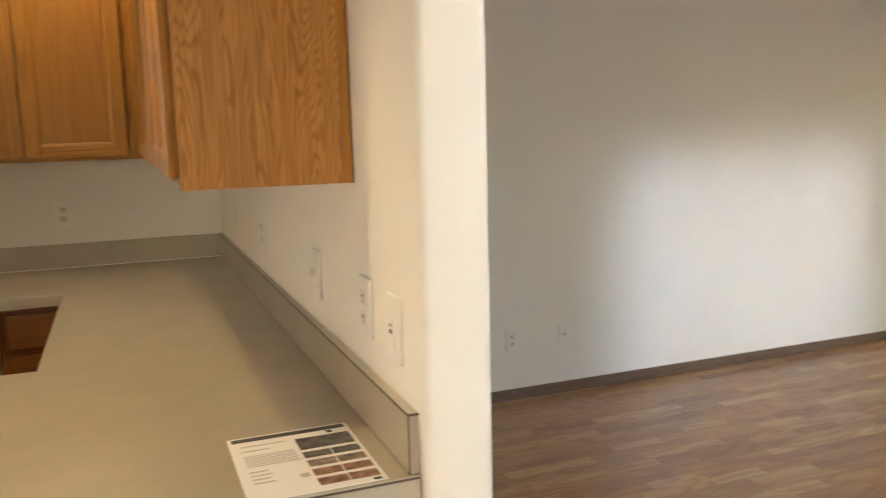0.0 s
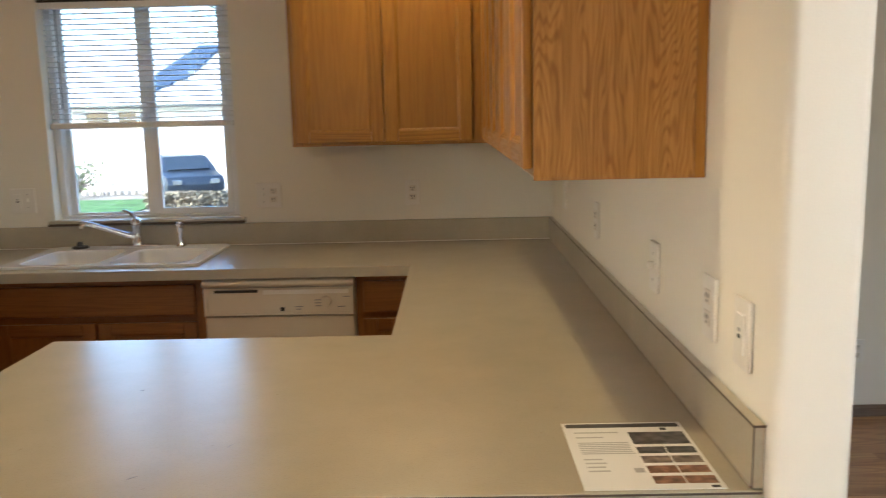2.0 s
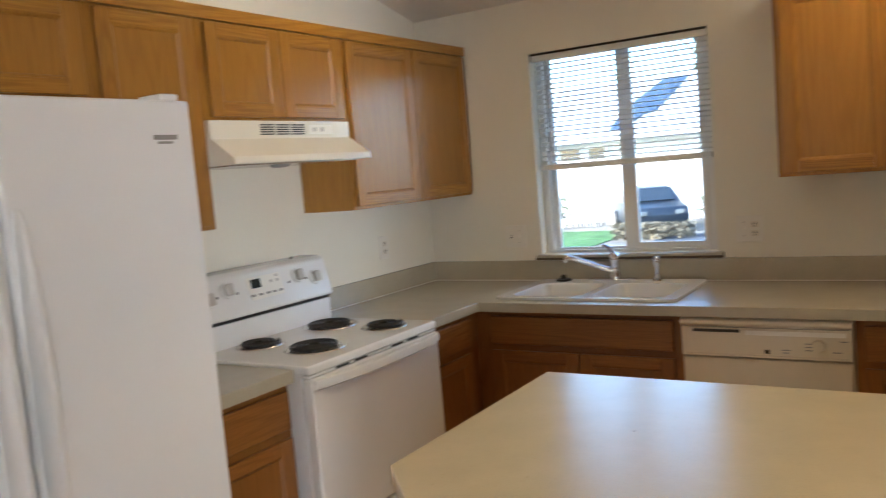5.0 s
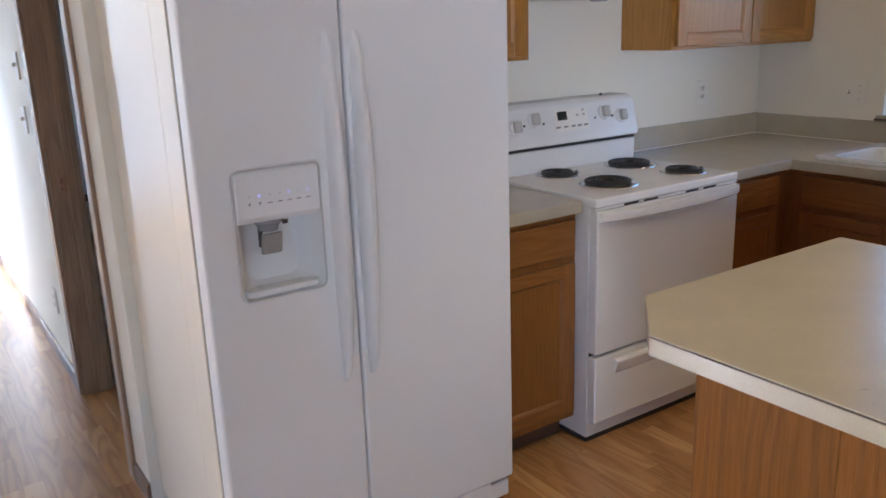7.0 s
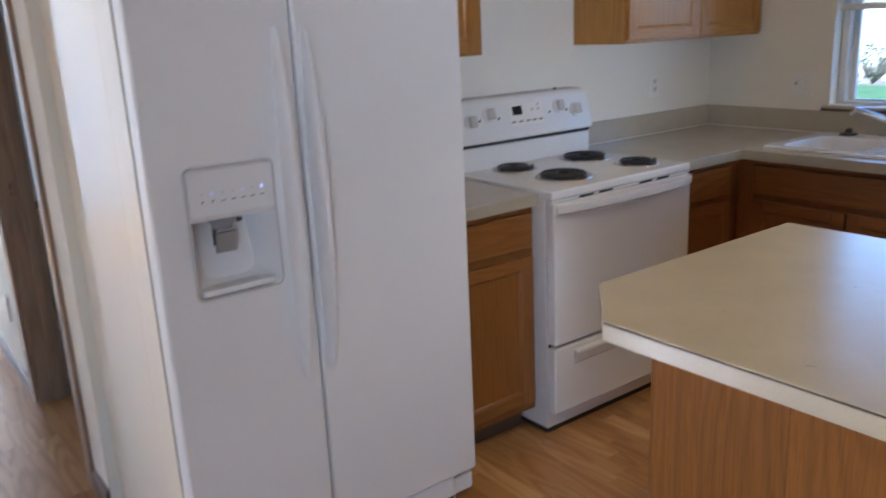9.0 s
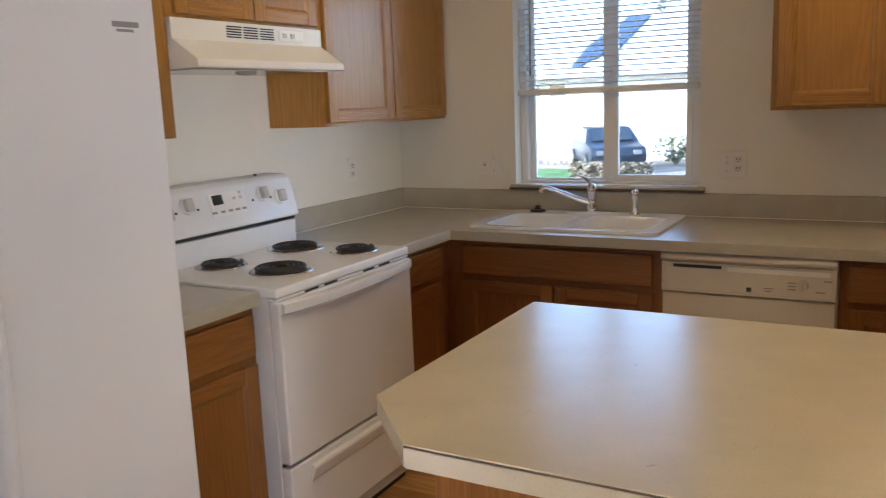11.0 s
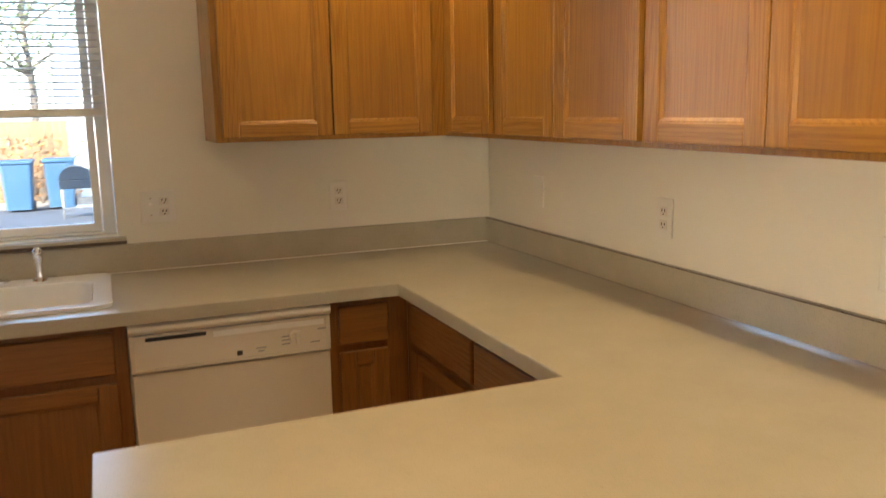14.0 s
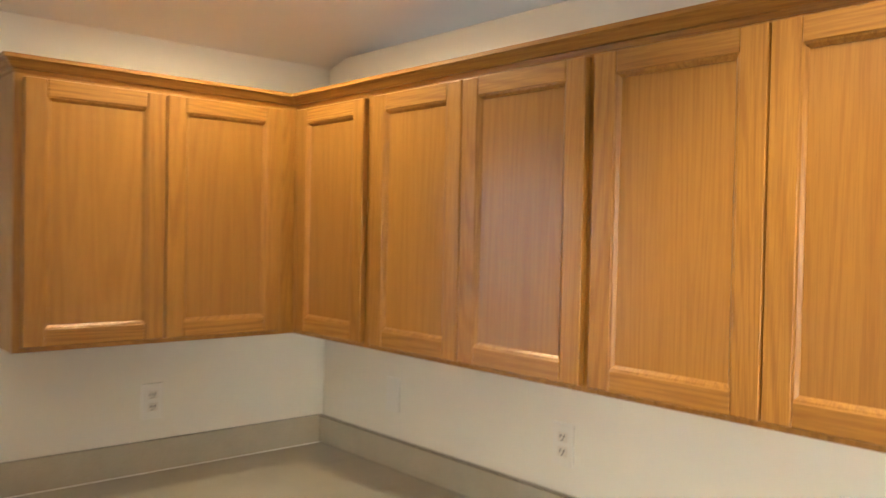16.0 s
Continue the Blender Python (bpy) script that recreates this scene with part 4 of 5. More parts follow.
part("handle", hb, enamel, od, "broad white oven handle", smooth=True)
sd = part("storage_drawer", bev(box(-2.334, -2.294, SY0 + 0.004, SY1 - 0.004, 0.095, 0.350), 0.008, 3), enamel, st, smooth="box")
part("pull_ridge", prism([(-2.296, 0.270), (-2.289, 0.276), (-2.276, 0.318), (-2.280, 0.326), (-2.296, 0.330)], [], "y", SY0 + 0.10, SY1 - 0.10, 0.003), enamel, sd, smooth="box")
# Near-black base colour stands for the shade under the storage drawer.
part("base", box(-2.95, -2.35, SY0 + 0.02, SY1 - 0.02, 0.0, 0.095), slot_dark, st)

# ---- range hood ----
hd = thing("range_hood", (-2.80, -1.40, 1.585), "almond under-cabinet range hood above the stove", "range hood")
HP = [(-2.985, 1.745), (-2.692, 1.745), (-2.692, 1.680), (-2.592, 1.612), (-2.588, 1.590), (-2.592, 1.586), (-2.985, 1.586)]
shell = part("shell", bev(prism(HP, [], "y", -1.776, -1.016), 0.004, 2, 25), hood_white, hd, smooth="box")
part("filter_plate", box(-2.95, -2.64, -1.74, -1.05, 1.583, 1.5855), drip_metal, hd, "grey metal grease filter")
for gy in (-1.535, -1.452, -1.369):
    for k in range(5):
        part("vent_slot", box(-2.6915, -2.6900, gy, gy + 0.072, 1.693 + k * 0.0086, 1.6975 + k * 0.0086), slot_dark, shell)
sw = part("switch_plate", box(-2.6918, -2.6890, -1.27, -1.13, 1.694, 1.730, 0.001), plate_white, shell, "pale switch plate")
for gy in (-1.25, -1.205):
    part("switch", box(-2.6892, -2.6860, gy, gy + 0.022, 1.704, 1.720, 0.001), knob_grey, sw)
part("bulb_cover", lathe([(0.0, -0.012), (0.03, -0.010), (0.04, 0.0)], (-2.74, -1.40, 1.583)), smoke_plastic, hd, smooth=True)

# ---- refrigerator ----
FY0, FY1, FM = -3.198, -2.285, -2.803
fr = thing("refrigerator", (-2.6, -2.74, 0.0), "white side-by-side refrigerator with water and ice dispenser", "refrigerator")
DIS = (-3.112, -2.890, 0.872, 1.190)
case = bev(box(-2.955, -2.400, FY0, FY1, 0.03, 1.735), 0.006)
join(case, prism(rect(FY0, FY1, 0.03, 1.735), [rect(DIS[0] - 0.005, DIS[1] + 0.005, DIS[2] - 0.005, DIS[3] + 0.005)], "x", -2.399, -2.274))
part("body", case, fridge_case_warmlit, fr, "off-white textured case, tinted cream for warm light")
fz = part("freezer_door", bev(prism(rect(FY0, FM - 0.003, 0.105, 1.738), [rrect(DIS[0], DIS[1], DIS[2], DIS[3], 0.015, 3)], "x", -2.264, -2.200), 0.009, 3, 60), enamel_fridge, fr, smooth="box")
rd = part("fridge_door", bev(box(-2.264, -2.200, FM + 0.003, FY1, 0.105, 1.738), 0.009, 3), enamel_fridge, fr, smooth="box")
part("door_gasket", prism(rect(FY0 + 0.004, FY1 - 0.004, 0.115, 1.73), [rect(DIS[0] - 0.005, DIS[1] + 0.005, DIS[2] - 0.005, DIS[3] + 0.005)], "x", -2.2735, -2.2645), slot_dark, fr, "grey door gasket")
part("top_hinge", bev(box(-2.30, -2.215, FY1 - 0.075, FY1 - 0.02, 1.7385, 1.756), 0.004), enamel_fridge, fr)
for hy, door_ob in ((-2.850, fz), (-2.772, rd)):
    grip = bmesh.new()
    prev = None
    for k in range(25):
        t = k / 24
        swell = math.sin(math.pi * t) ** 0.5
        out, wide = 0.008 + 0.048 * swell, 0.007 + 0.010 * swell
        ring = [grip.verts.new((-2.201 + dx * out, hy + dy * wide, 0.600 + 0.90 * t)) for dx, dy in ((0, -1), (0.55, -1), (0.85, -0.75), (1, -0.3), (1, 0.3), (0.85, 0.75), (0.55, 1), (0, 1))]
        if prev:
            for q in range(7):
                grip.faces.new((prev[q], prev[q + 1], ring[q + 1], ring[q]))
        else:
            grip.faces.new(ring)
        prev = ring
    grip.faces.new(prev[::-1])
    part("handle", grip, enamel_fridge, door_ob, "long bowed white handle", smooth=True)
a0, a1, b0, b1 = DIS
well = bmesh.new()
ring_f = [well.verts.new((-2.204, py, pz)) for py, pz in rrect(a0 + 0.001, a1 - 0.001, b0 + 0.001, b1 - 0.001, 0.014, 3)]
ring_m = [well.verts.new((-2.215, py, pz)) for py, pz in rrect(a0 + 0.003, a1 - 0.003, b0 + 0.004, b1 - 0.003, 0.016, 3)]
ring_b = [well.verts.new((-2.345 + 0.078 * min(1.0, max(0.0, (1.10 - pz) / 0.20)), py, pz)) for py, pz in rrect(a0 + 0.040, a1 - 0.040, b0 + 0.030, b1 - 0.020, 0.03, 3)]
for ra, rb in ((ring_f, ring_m), (ring_m, ring_b)):
    for q in range(len(ra)):
        well.faces.new((ra[q], ra[(q + 1) % len(ra)], rb[(q + 1) % len(ra)], rb[q]))
well.faces.new(ring_b)
part("dispenser_recess", well, enamel_fridge, fz, smooth=True)
part("dispenser_fascia", bev(prism([(-2.300, 1.062), (-2.206, 1.062), (-2.197, 1.076), (-2.197, 1.182), (-2.202, 1.188), (-2.300, 1.188)], [], "y", a0 + 0.003, a1 - 0.003), 0.003, 2, 30), enamel_fridge, fz, smooth="box")
part("bezel", prism(rrect(a0 - 0.003, a1 + 0.003, b0 - 0.003, b1 + 0.003, 0.018, 3), [rrect(a0 + 0.001, a1 - 0.001, b0 + 0.001, b1 - 0.001, 0.014, 3)], "x", -2.2005, -2.1985), tray_grey, fz, "thin grey outline bezel")
tray = part("drip_tray", prism(rrect(-2.272, -2.203, a0 + 0.012, a1 - 0.012, 0.02, 4), [], "z", b0 + 0.006, b0 + 0.020, 0.003), enamel_fridge, fz, "shallow white drip tray", smooth="box")
for q in range(6):
    part("tray_slot", box(-2.262 + 0.009 * q, -2.259 + 0.009 * q, a0 + 0.05, a1 - 0.05, b0 + 0.0198, b0 + 0.0208), tray_grey, tray)
part("chute", lathe([(0.044, 0.0), (0.042, -0.010), (0.028, -0.020), (0.024, -0.034), (0.020, -0.036)], (-2.252, -3.014, 1.064)), smoke_plastic, fz, "clear grey ice chute", smooth=True)
# Dark plate painted in as the chute's shadow.
part("chute_shadow", box(-2.214, -2.210, -2.992, -2.978, 1.048, 1.058), slot_dark, fz, "small dark plate for the shadow beside the chute")
pad = bmesh.new()
bmesh.ops.create_cube(pad, size=1.0, matrix=Matrix.Translation((-2.240, -3.012, 0.997)) @ Euler((0, radians(14), 0)).to_matrix().to_4x4() @ Matrix.Diagonal((0.010, 0.054, 0.056, 1)))
paddle = part("paddle", bev(pad, 0.004), mark_grey, fz, "grey dispenser paddle", smooth="box")
part("paddle_arm", box(-2.268, -2.248, -3.036, -3.030, 0.985, 1.045, 0.002), slot_dark, paddle, "dark paddle arm")
for k, gy in enumerate((-3.076, -3.050, -3.024, -2.998, -2.974, -2.950, -2.925)):
    if k < 2:
        arrow = prism([(gy - 0.004, 1.1125), (gy + 0.004, 1.1125), (gy, 1.105)], [], "x", -2.1972, -2.1962)
        part("print_mark", arrow, mark_grey, fz)
    else:
        part("print_mark", box(-2.1972, -2.1962, gy - 0.006, gy + 0.006, 1.107, 1.1098), mark_grey, fz)
    if k in (1, 4, 6):
        part("indicator", box(-2.1972, -2.1958, gy - 0.003, gy + 0.003, 1.125, 1.131), led_blue, fz, "small blue indicator light")
    else:
        part("indicator", box(-2.1972, -2.1960, gy - 0.002, gy + 0.002, 1.126, 1.130), tray_grey, fz)
part("badge", box(-2.2000, -2.1985, -2.405, -2.335, 1.640, 1.652), mark_grey, rd, "small grey badge plate")
part("badge", box(-2.2000, -2.1985, -2.395, -2.350, 1.630, 1.636), mark_grey, rd, "small grey badge plate")
gr = part("base_grille", bev(box(-2.270, -2.212, FY0 + 0.03, FY1 - 0.08, 0.020, 0.101), 0.004), enamel_fridge, fr)
part("grille_slot", box(-2.2135, -2.2110, FY0 + 0.12, FY1 - 0.085, 0.027, 0.034), slot_dark, gr, "dark grille slot")
part("grille_slot", box(-2.2135, -2.2110, FY0 + 0.14, FY0 + 0.28, 0.045, 0.049), slot_dark, gr, "dark grille slot")
part("foot", bev(box(-2.300, -2.220, FY1 - 0.085, FY1 - 0.004, 0.028, 0.085), 0.004), enamel_fridge, fr)
part("foot", bev(box(-2.300, -2.220, FY0 + 0.004, FY0 + 0.085, 0.028, 0.085), 0.004), enamel_fridge, fr)
for fy in (FY0 + 0.06, FY1 - 0.06):
    part("roller", cone((-2.33, fy - 0.012, 0.015), (-2.33, fy + 0.012, 0.015), 0.016), black_rubber, fr)
    part("roller", cone((-2.88, fy - 0.012, 0.015), (-2.88, fy + 0.012, 0.015), 0.016), black_rubber, fr)


# ---- outlets and switches ----
def wall_plate(face, front, u, z, kinds, label, cat):
    """A cover plate; kinds holds one letter a gang: o outlet, s switch, r round-slot rocker, b blank."""
    half = 0.035 + 0.023 * (len(kinds) - 1)
    loc = {"S": (u, front, z - 0.057), "W": (front, u, z - 0.057), "E": (front, u, z - 0.057)}[face]
    t = thing("wall_outlet" if "o" in kinds else ("wall_switch" if kinds.strip("b") else "blank_plate"), loc, label, cat)
    part("plate", fbox(face, front, u - half, u + half, 0.0005, 0.0085, z - 0.0575, z + 0.0575, 0.0025), plate_white, t, smooth="box")
    for k, kd in enumerate(kinds):
        c = u + (k - (len(kinds) - 1) / 2) * 0.046
        if kd == "o":
            for dz in (-0.0195, 0.0195):
                rc = part("receptacle", fbox(face, front, c - 0.0165, c + 0.0165, 0.008, 0.0105, z + dz - 0.0135, z + dz + 0.0135, 0.004), receptacle_ivory, t, smooth="box")
                for du in (-0.006, 0.006):
                    part("slot", fbox(face, front, c + du - 0.0018, c + du + 0.0018, 0.0102, 0.0109, z + dz - 0.001, z + dz + 0.007), slot_dark, rc)
                part("slot", fbox(face, front, c - 0.0022, c + 0.0022, 0.0102, 0.0109, z + dz - 0.0095, z + dz - 0.0052), slot_dark, rc)
        elif kd == "s":
            part("toggle", fbox(face, front, c - 0.005, c + 0.005, 0.008, 0.022, z - 0.004, z + 0.012, 0.002), plate_white, t)
            for dz in (-0.030, 0.030):
                part("screw", fbox(face, front, c - 0.003, c + 0.003, 0.0082, 0.0093, z + dz - 0.003, z + dz + 0.003), knob_grey, t)
        elif kd == "r":
            r0 = part("rocker", fbox(face, front, c - 0.0165, c + 0.0165, 0.008, 0.011, z - 0.033, z + 0.033, 0.002), plate_white, t)
            part("button", fbox(face, front, c - 0.005, c + 0.005, 0.0108, 0.0125, z - 0.007, z - 0.001), slot_dark, r0)
            part("button", fbox(face, front, c - 0.004, c + 0.004, 0.0108, 0.0125, z + 0.004, z + 0.009), mark_grey, r0)
    return t


wall_plate("S", 0.0, -2.470, 1.141, "rs", "cream double switch plate beside the window", "switch")
wall_plate("S", 0.0, -1.320, 1.143, "so", "cream plate with a switch and an outlet", "outlet")
wall_plate("S", 0.0, -0.650, 1.142, "o", "cream double outlet above the backsplash", "outlet")
wall_plate("W", 0.0, -0.440, 1.160, "b", "cream blank cover plate on the wall", "cover plate")
wall_plate("W", 0.0, -1.180, 1.147, "o", "cream double outlet on the partition", "outlet")
wall_plate("W", 0.0, -1.930, 1.135, "s", "cream light switch on the partition", "switch")
wall_plate("W", 0.0, -2.335, 1.135, "o", "cream double outlet near the wall end", "outlet")
wall_plate("W", 0.0, -2.505, 1.132, "r", "cream safety outlet plate near the wall end", "outlet")
wall_plate("E", W_IN, -0.450, 1.150, "o", "cream double outlet beside the stove", "outlet")
wall_plate("S", 0.03, 1.460, 0.330, "o", "white double outlet low on the living room wall", "outlet")
wall_plate("S", 0.03, 1.778, 0.332, "r", "white cable outlet low on the living room wall", "outlet")
wall_plate("S", -3.235, -4.36, 1.17, "s", "white light switch in the hall", "switch")
wall_plate("S", -3.235, -4.34, 1.40, "s", "white light switch higher on the hall wall", "switch")
wall_plate("S", -3.235, -4.36, 0.34, "o", "white outlet low on the hall wall", "outlet")

# ---- flyer on the worktop ----
fl = thing("flyer", (-0.163, -2.466, 0.9145), "printed paper flyer with photos lying on the worktop", "paper")
part("sheet", box(-0.273, -0.054, -2.603, -2.328, 0.9146, 0.9154), paper_white, fl)


def ink(name, u0, u1, v0, v1, mat, lab=""):
    """A printed patch: u across from the left edge, v down from the top edge, in parts of the sheet."""
    part(name, box(-0.273 + 0.219 * u0, -0.273 + 0.219 * u1, -2.328 - 0.275 * v1, -2.328 - 0.275 * v0, 0.91545, 0.9156), mat, fl, lab)


ink("header_bar", 0.03, 0.97, 0.02, 0.085, ink_dark, "dark printed header bar")
ink("photo", 0.52, 0.97, 0.17, 0.37, photo_dark, "dark printed photo")
for v0, v1, m in ((0.41, 0.51, photo_dark), (0.55, 0.65, photo_grey), (0.69, 0.79, photo_warm), (0.83, 0.93, photo_warm)):
    ink("photo", 0.52, 0.74, v0, v1, m, "small printed photo")
    ink("photo", 0.75, 0.97, v0, v1, m, "small printed photo")
for v, u1 in ((0.16, 0.44), (0.24, 0.30)):
    ink("text_line", 0.08, u1, v, v + 0.02, ink_text)
for k in range(7):
    ink("text_line", 0.08, 0.48 if k < 6 else 0.5, 0.33 + k * 0.028, 0.345 + k * 0.028, ink_text)
for k in range(4):
    ink("text_line", 0.08, 0.22 + 0.02 * (k % 2), 0.58 + k * 0.055, 0.60 + k * 0.055, ink_text)
ink("emblem", 0.42, 0.49, 0.72, 0.78, ink_text)
ink("emblem", 0.90, 0.96, 0.955, 0.985, ink_dark)
ink("emblem", 0.80, 0.85, 0.10, 0.14, ink_dark)

# ---- recessed ceiling lamps above the kitchen ----
for cx, cy, cz, watts, cone_deg in CANS:
    top = slope_z(cy)
    c = thing("recessed_light", (cx, cy, top - 0.05), "white recessed ceiling light above the worktop", "ceiling light", "recessed kitchen lights")
    part("trim_ring", lathe([(0.075, 0.0), (0.105, 0.0), (0.108, 0.004), (0.108, 0.05), (0.102, 0.05), (0.075, 0.012), (0.075, 0.0)], (cx, cy, top - 0.035)), vinyl, c, smooth=True)
    part("bulb", lathe([(0.0, 0.0), (0.05, 0.008), (0.066, 0.022), (0.066, 0.03), (0, 0.03)], (cx, cy, top - 0.012)), bulb_glass, c, "glowing frosted bulb", smooth=True)

# ---- outdoors, seen through the kitchen window ----
GZ = -0.40
solo("ground", box(-600, 600, -600, 900, GZ - 0.3, GZ), dirt_mat, "dry pale ground around the house", "ground", kind="structure")
solo("lawn", box(-13.5, -7.3, 8.5, 16.4, GZ, GZ + 0.02), grass_mat, "green lawn behind the house", "lawn", kind="structure")
solo("driveway", box(-6.2, 6.0, 4.0, 15.2, GZ, GZ + 0.012), asphalt_mat, "grey asphalt drive behind the house", "driveway", kind="structure")


def gable_house(name, x0, x1, y0, y1, eave, ridge, label, along="x", over=0.45, wall=siding_mat, windows=(), roofing=None):
    h = thing(name, ((x0 + x1) / 2, (y0 + y1) / 2, GZ), label, "house")
    if along == "x":
        ym = (y0 + y1) / 2
        part("wall", prism([(y0, GZ), (y1, GZ), (y1, eave), (ym, ridge), (y0, eave)], [], "x", x0, x1), wall, h)
        s = (ridge - eave) / (ym - y0)
        roof = [(y0 - over, eave - s * over + 0.02), (ym, ridge + 0.02), (y1 + over, eave - s * over + 0.02), (y1 + over, eave - s * over + 0.2), (ym, ridge + 0.2), (y0 - over, eave - s * over + 0.2)]
        part("roof", prism(roof, [], "x", x0 - 0.4, x1 + 0.4), roofing or roof_mat, h)
    else:
        xm = (x0 + x1) / 2
        part("wall", prism([(x0, GZ), (x1, GZ), (x1, eave), (xm, ridge), (x0, eave)], [], "y", y0, y1), wall, h)
        s = (ridge - eave) / (xm - x0)
        roof = [(x0 - over, eave - s * over + 0.02), (xm, ridge + 0.02), (x1 + over, eave - s * over + 0.02), (x1 + over, eave - s * over + 0.2), (xm, ridge + 0.2), (x0 - over, eave - s * over + 0.2)]
        part("roof", prism(roof, [], "y", y0 - over * 3, y1 + over), roofing or roof_mat, h)
    for wx, wz, ww, wh in windows:
        w = part("window", prism(rect(wx, wx + ww, wz, wz + wh), [rect(wx + 0.08, wx + ww - 0.08, wz + 0.08, wz + wh - 0.08)], "y", y0 - 0.05, y0 + 0.03), siding_mat, h)
        part("pane", box(wx + 0.08, wx + ww - 0.08, y0 - 0.02, y0 - 0.004, wz + 0.08, wz + wh - 0.08), dark_glass, w)
    z = GZ + 0.25
    while z < eave - 0.1:
        part("siding_board", box(x0 + 0.01, x1 - 0.01, y0 - 0.02, y0 - 0.001, z, z + 0.012), wall, h)
        z += 0.25
    return h


wh = gable_house("white_house", -17.0, -5.25, 19.5, 26.0, 2.35, 3.75, "long white-sided house with a pale gable roof", "x", 0.9, windows=((-10.85, 1.42, 0.80, 0.48), (-9.92, 1.42, 0.66, 0.48)), roofing=roof_pale)
# Thin dark sheet cut to the outline of a shadow on the roof.
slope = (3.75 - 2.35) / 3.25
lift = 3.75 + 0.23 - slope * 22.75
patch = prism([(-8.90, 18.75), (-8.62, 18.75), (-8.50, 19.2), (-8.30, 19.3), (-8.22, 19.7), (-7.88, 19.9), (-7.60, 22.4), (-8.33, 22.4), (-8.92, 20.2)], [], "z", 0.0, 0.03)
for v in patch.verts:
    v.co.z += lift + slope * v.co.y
part("roof_patch", patch, roof_shadow_tone, wh, "dark blue-grey sheet painted as a shadow on the roof slope")
gable_house("white_garage", -2.0, 6.0, 17.4, 23.0, 1.75, 3.1, "white garage with a pale roof beyond the drive", "x", 0.4, roofing=roof_pale)
gable_house("far_house", -30.0, -18.0, 26.0, 36.0, 3.0, 5.0, "long white house with a grey roof far off", "x", 0.5, roofing=roof_pale, windows=((-26.0, 0.6, 1.4, 1.3), (-22.0, 0.6, 1.4, 1.3)))

pf = thing("picket_fence", (-11.0, 18.0, GZ), "pale wooden picket fence beyond the lawn", "fence")
for zz in (GZ + 0.25, GZ + 0.75):
    part("fence_rail", box(-13.5, -8.6, 18.00, 18.04, zz, zz + 0.08), picket_mat, pf)
pk = mesh_of("picket", box(-0.045, 0.045, -0.012, 0.012, 0.0, 0.98, 0.01), picket_mat)
for k in range(26):
    ob = new("picket", pk)
    ob.parent = pf
    ob.location = Vector((-13.4 + k * 0.19, 17.98, GZ)) - BASE[pf]

wf = thing("wood_fence", (-1.5, 15.0, GZ), "tan wooden board fence beyond the drive", "fence")
pk = mesh_of("fence_board", box(-0.07, 0.07, -0.01, 0.01, 0.0, 1.75, 0.004), fence_mat)
for k in range(15):
    ob = new("fence_board", pk)
    ob.parent = wf
    ob.location = Vector((-4.3 + k * 0.148, 17.0 + 0.01 * (k % 2), GZ)) - BASE[wf]
for zz in (GZ + 0.35, GZ + 1.4):
    part("fence_rail", box(-4.36, -2.18, 17.02, 17.06, zz, zz + 0.09), fence_mat, wf)


def bin_thing(x, y, mat, label):
    b = thing("wheeled_bin", (x, y, GZ), label, "bin")
    bm = bmesh.new()
    rings = [[bm.verts.new((x + px * s, y + py * s, GZ + z)) for px, py in rrect(-0.28, 0.28, -0.32, 0.32, 0.05, 2)] for s, z in ((0.82, 0.06), (1.0, 0.95))]
    for k in range(len(rings[0])):
        j = (k + 1) % len(rings[0])
        bm.faces.new((rings[0][k], rings[0][j], rings[1][j], rings[1][k]))
    bm.faces.new(rings[0][::-1])
    bm.faces.new(rings[1])
    part("tub", bm, mat, b)
    part("lid", bev(box(x - 0.30, x + 0.30, y - 0.36, y + 0.33, GZ + 0.952, GZ + 1.02), 0.02), mat, b)
    for dx in (-0.24, 0.24):
        part("wheel", cone((x + dx - 0.02, y + 0.26, GZ + 0.1), (x + dx + 0.02, y + 0.26, GZ + 0.1), 0.1), black_rubber, b)


bin_thing(-3.05, 14.9, bin_blue, "blue wheeled rubbish bin by the fence")
bin_thing(-2.30, 15.1, bin_blue, "blue wheeled recycling bin by the fence")


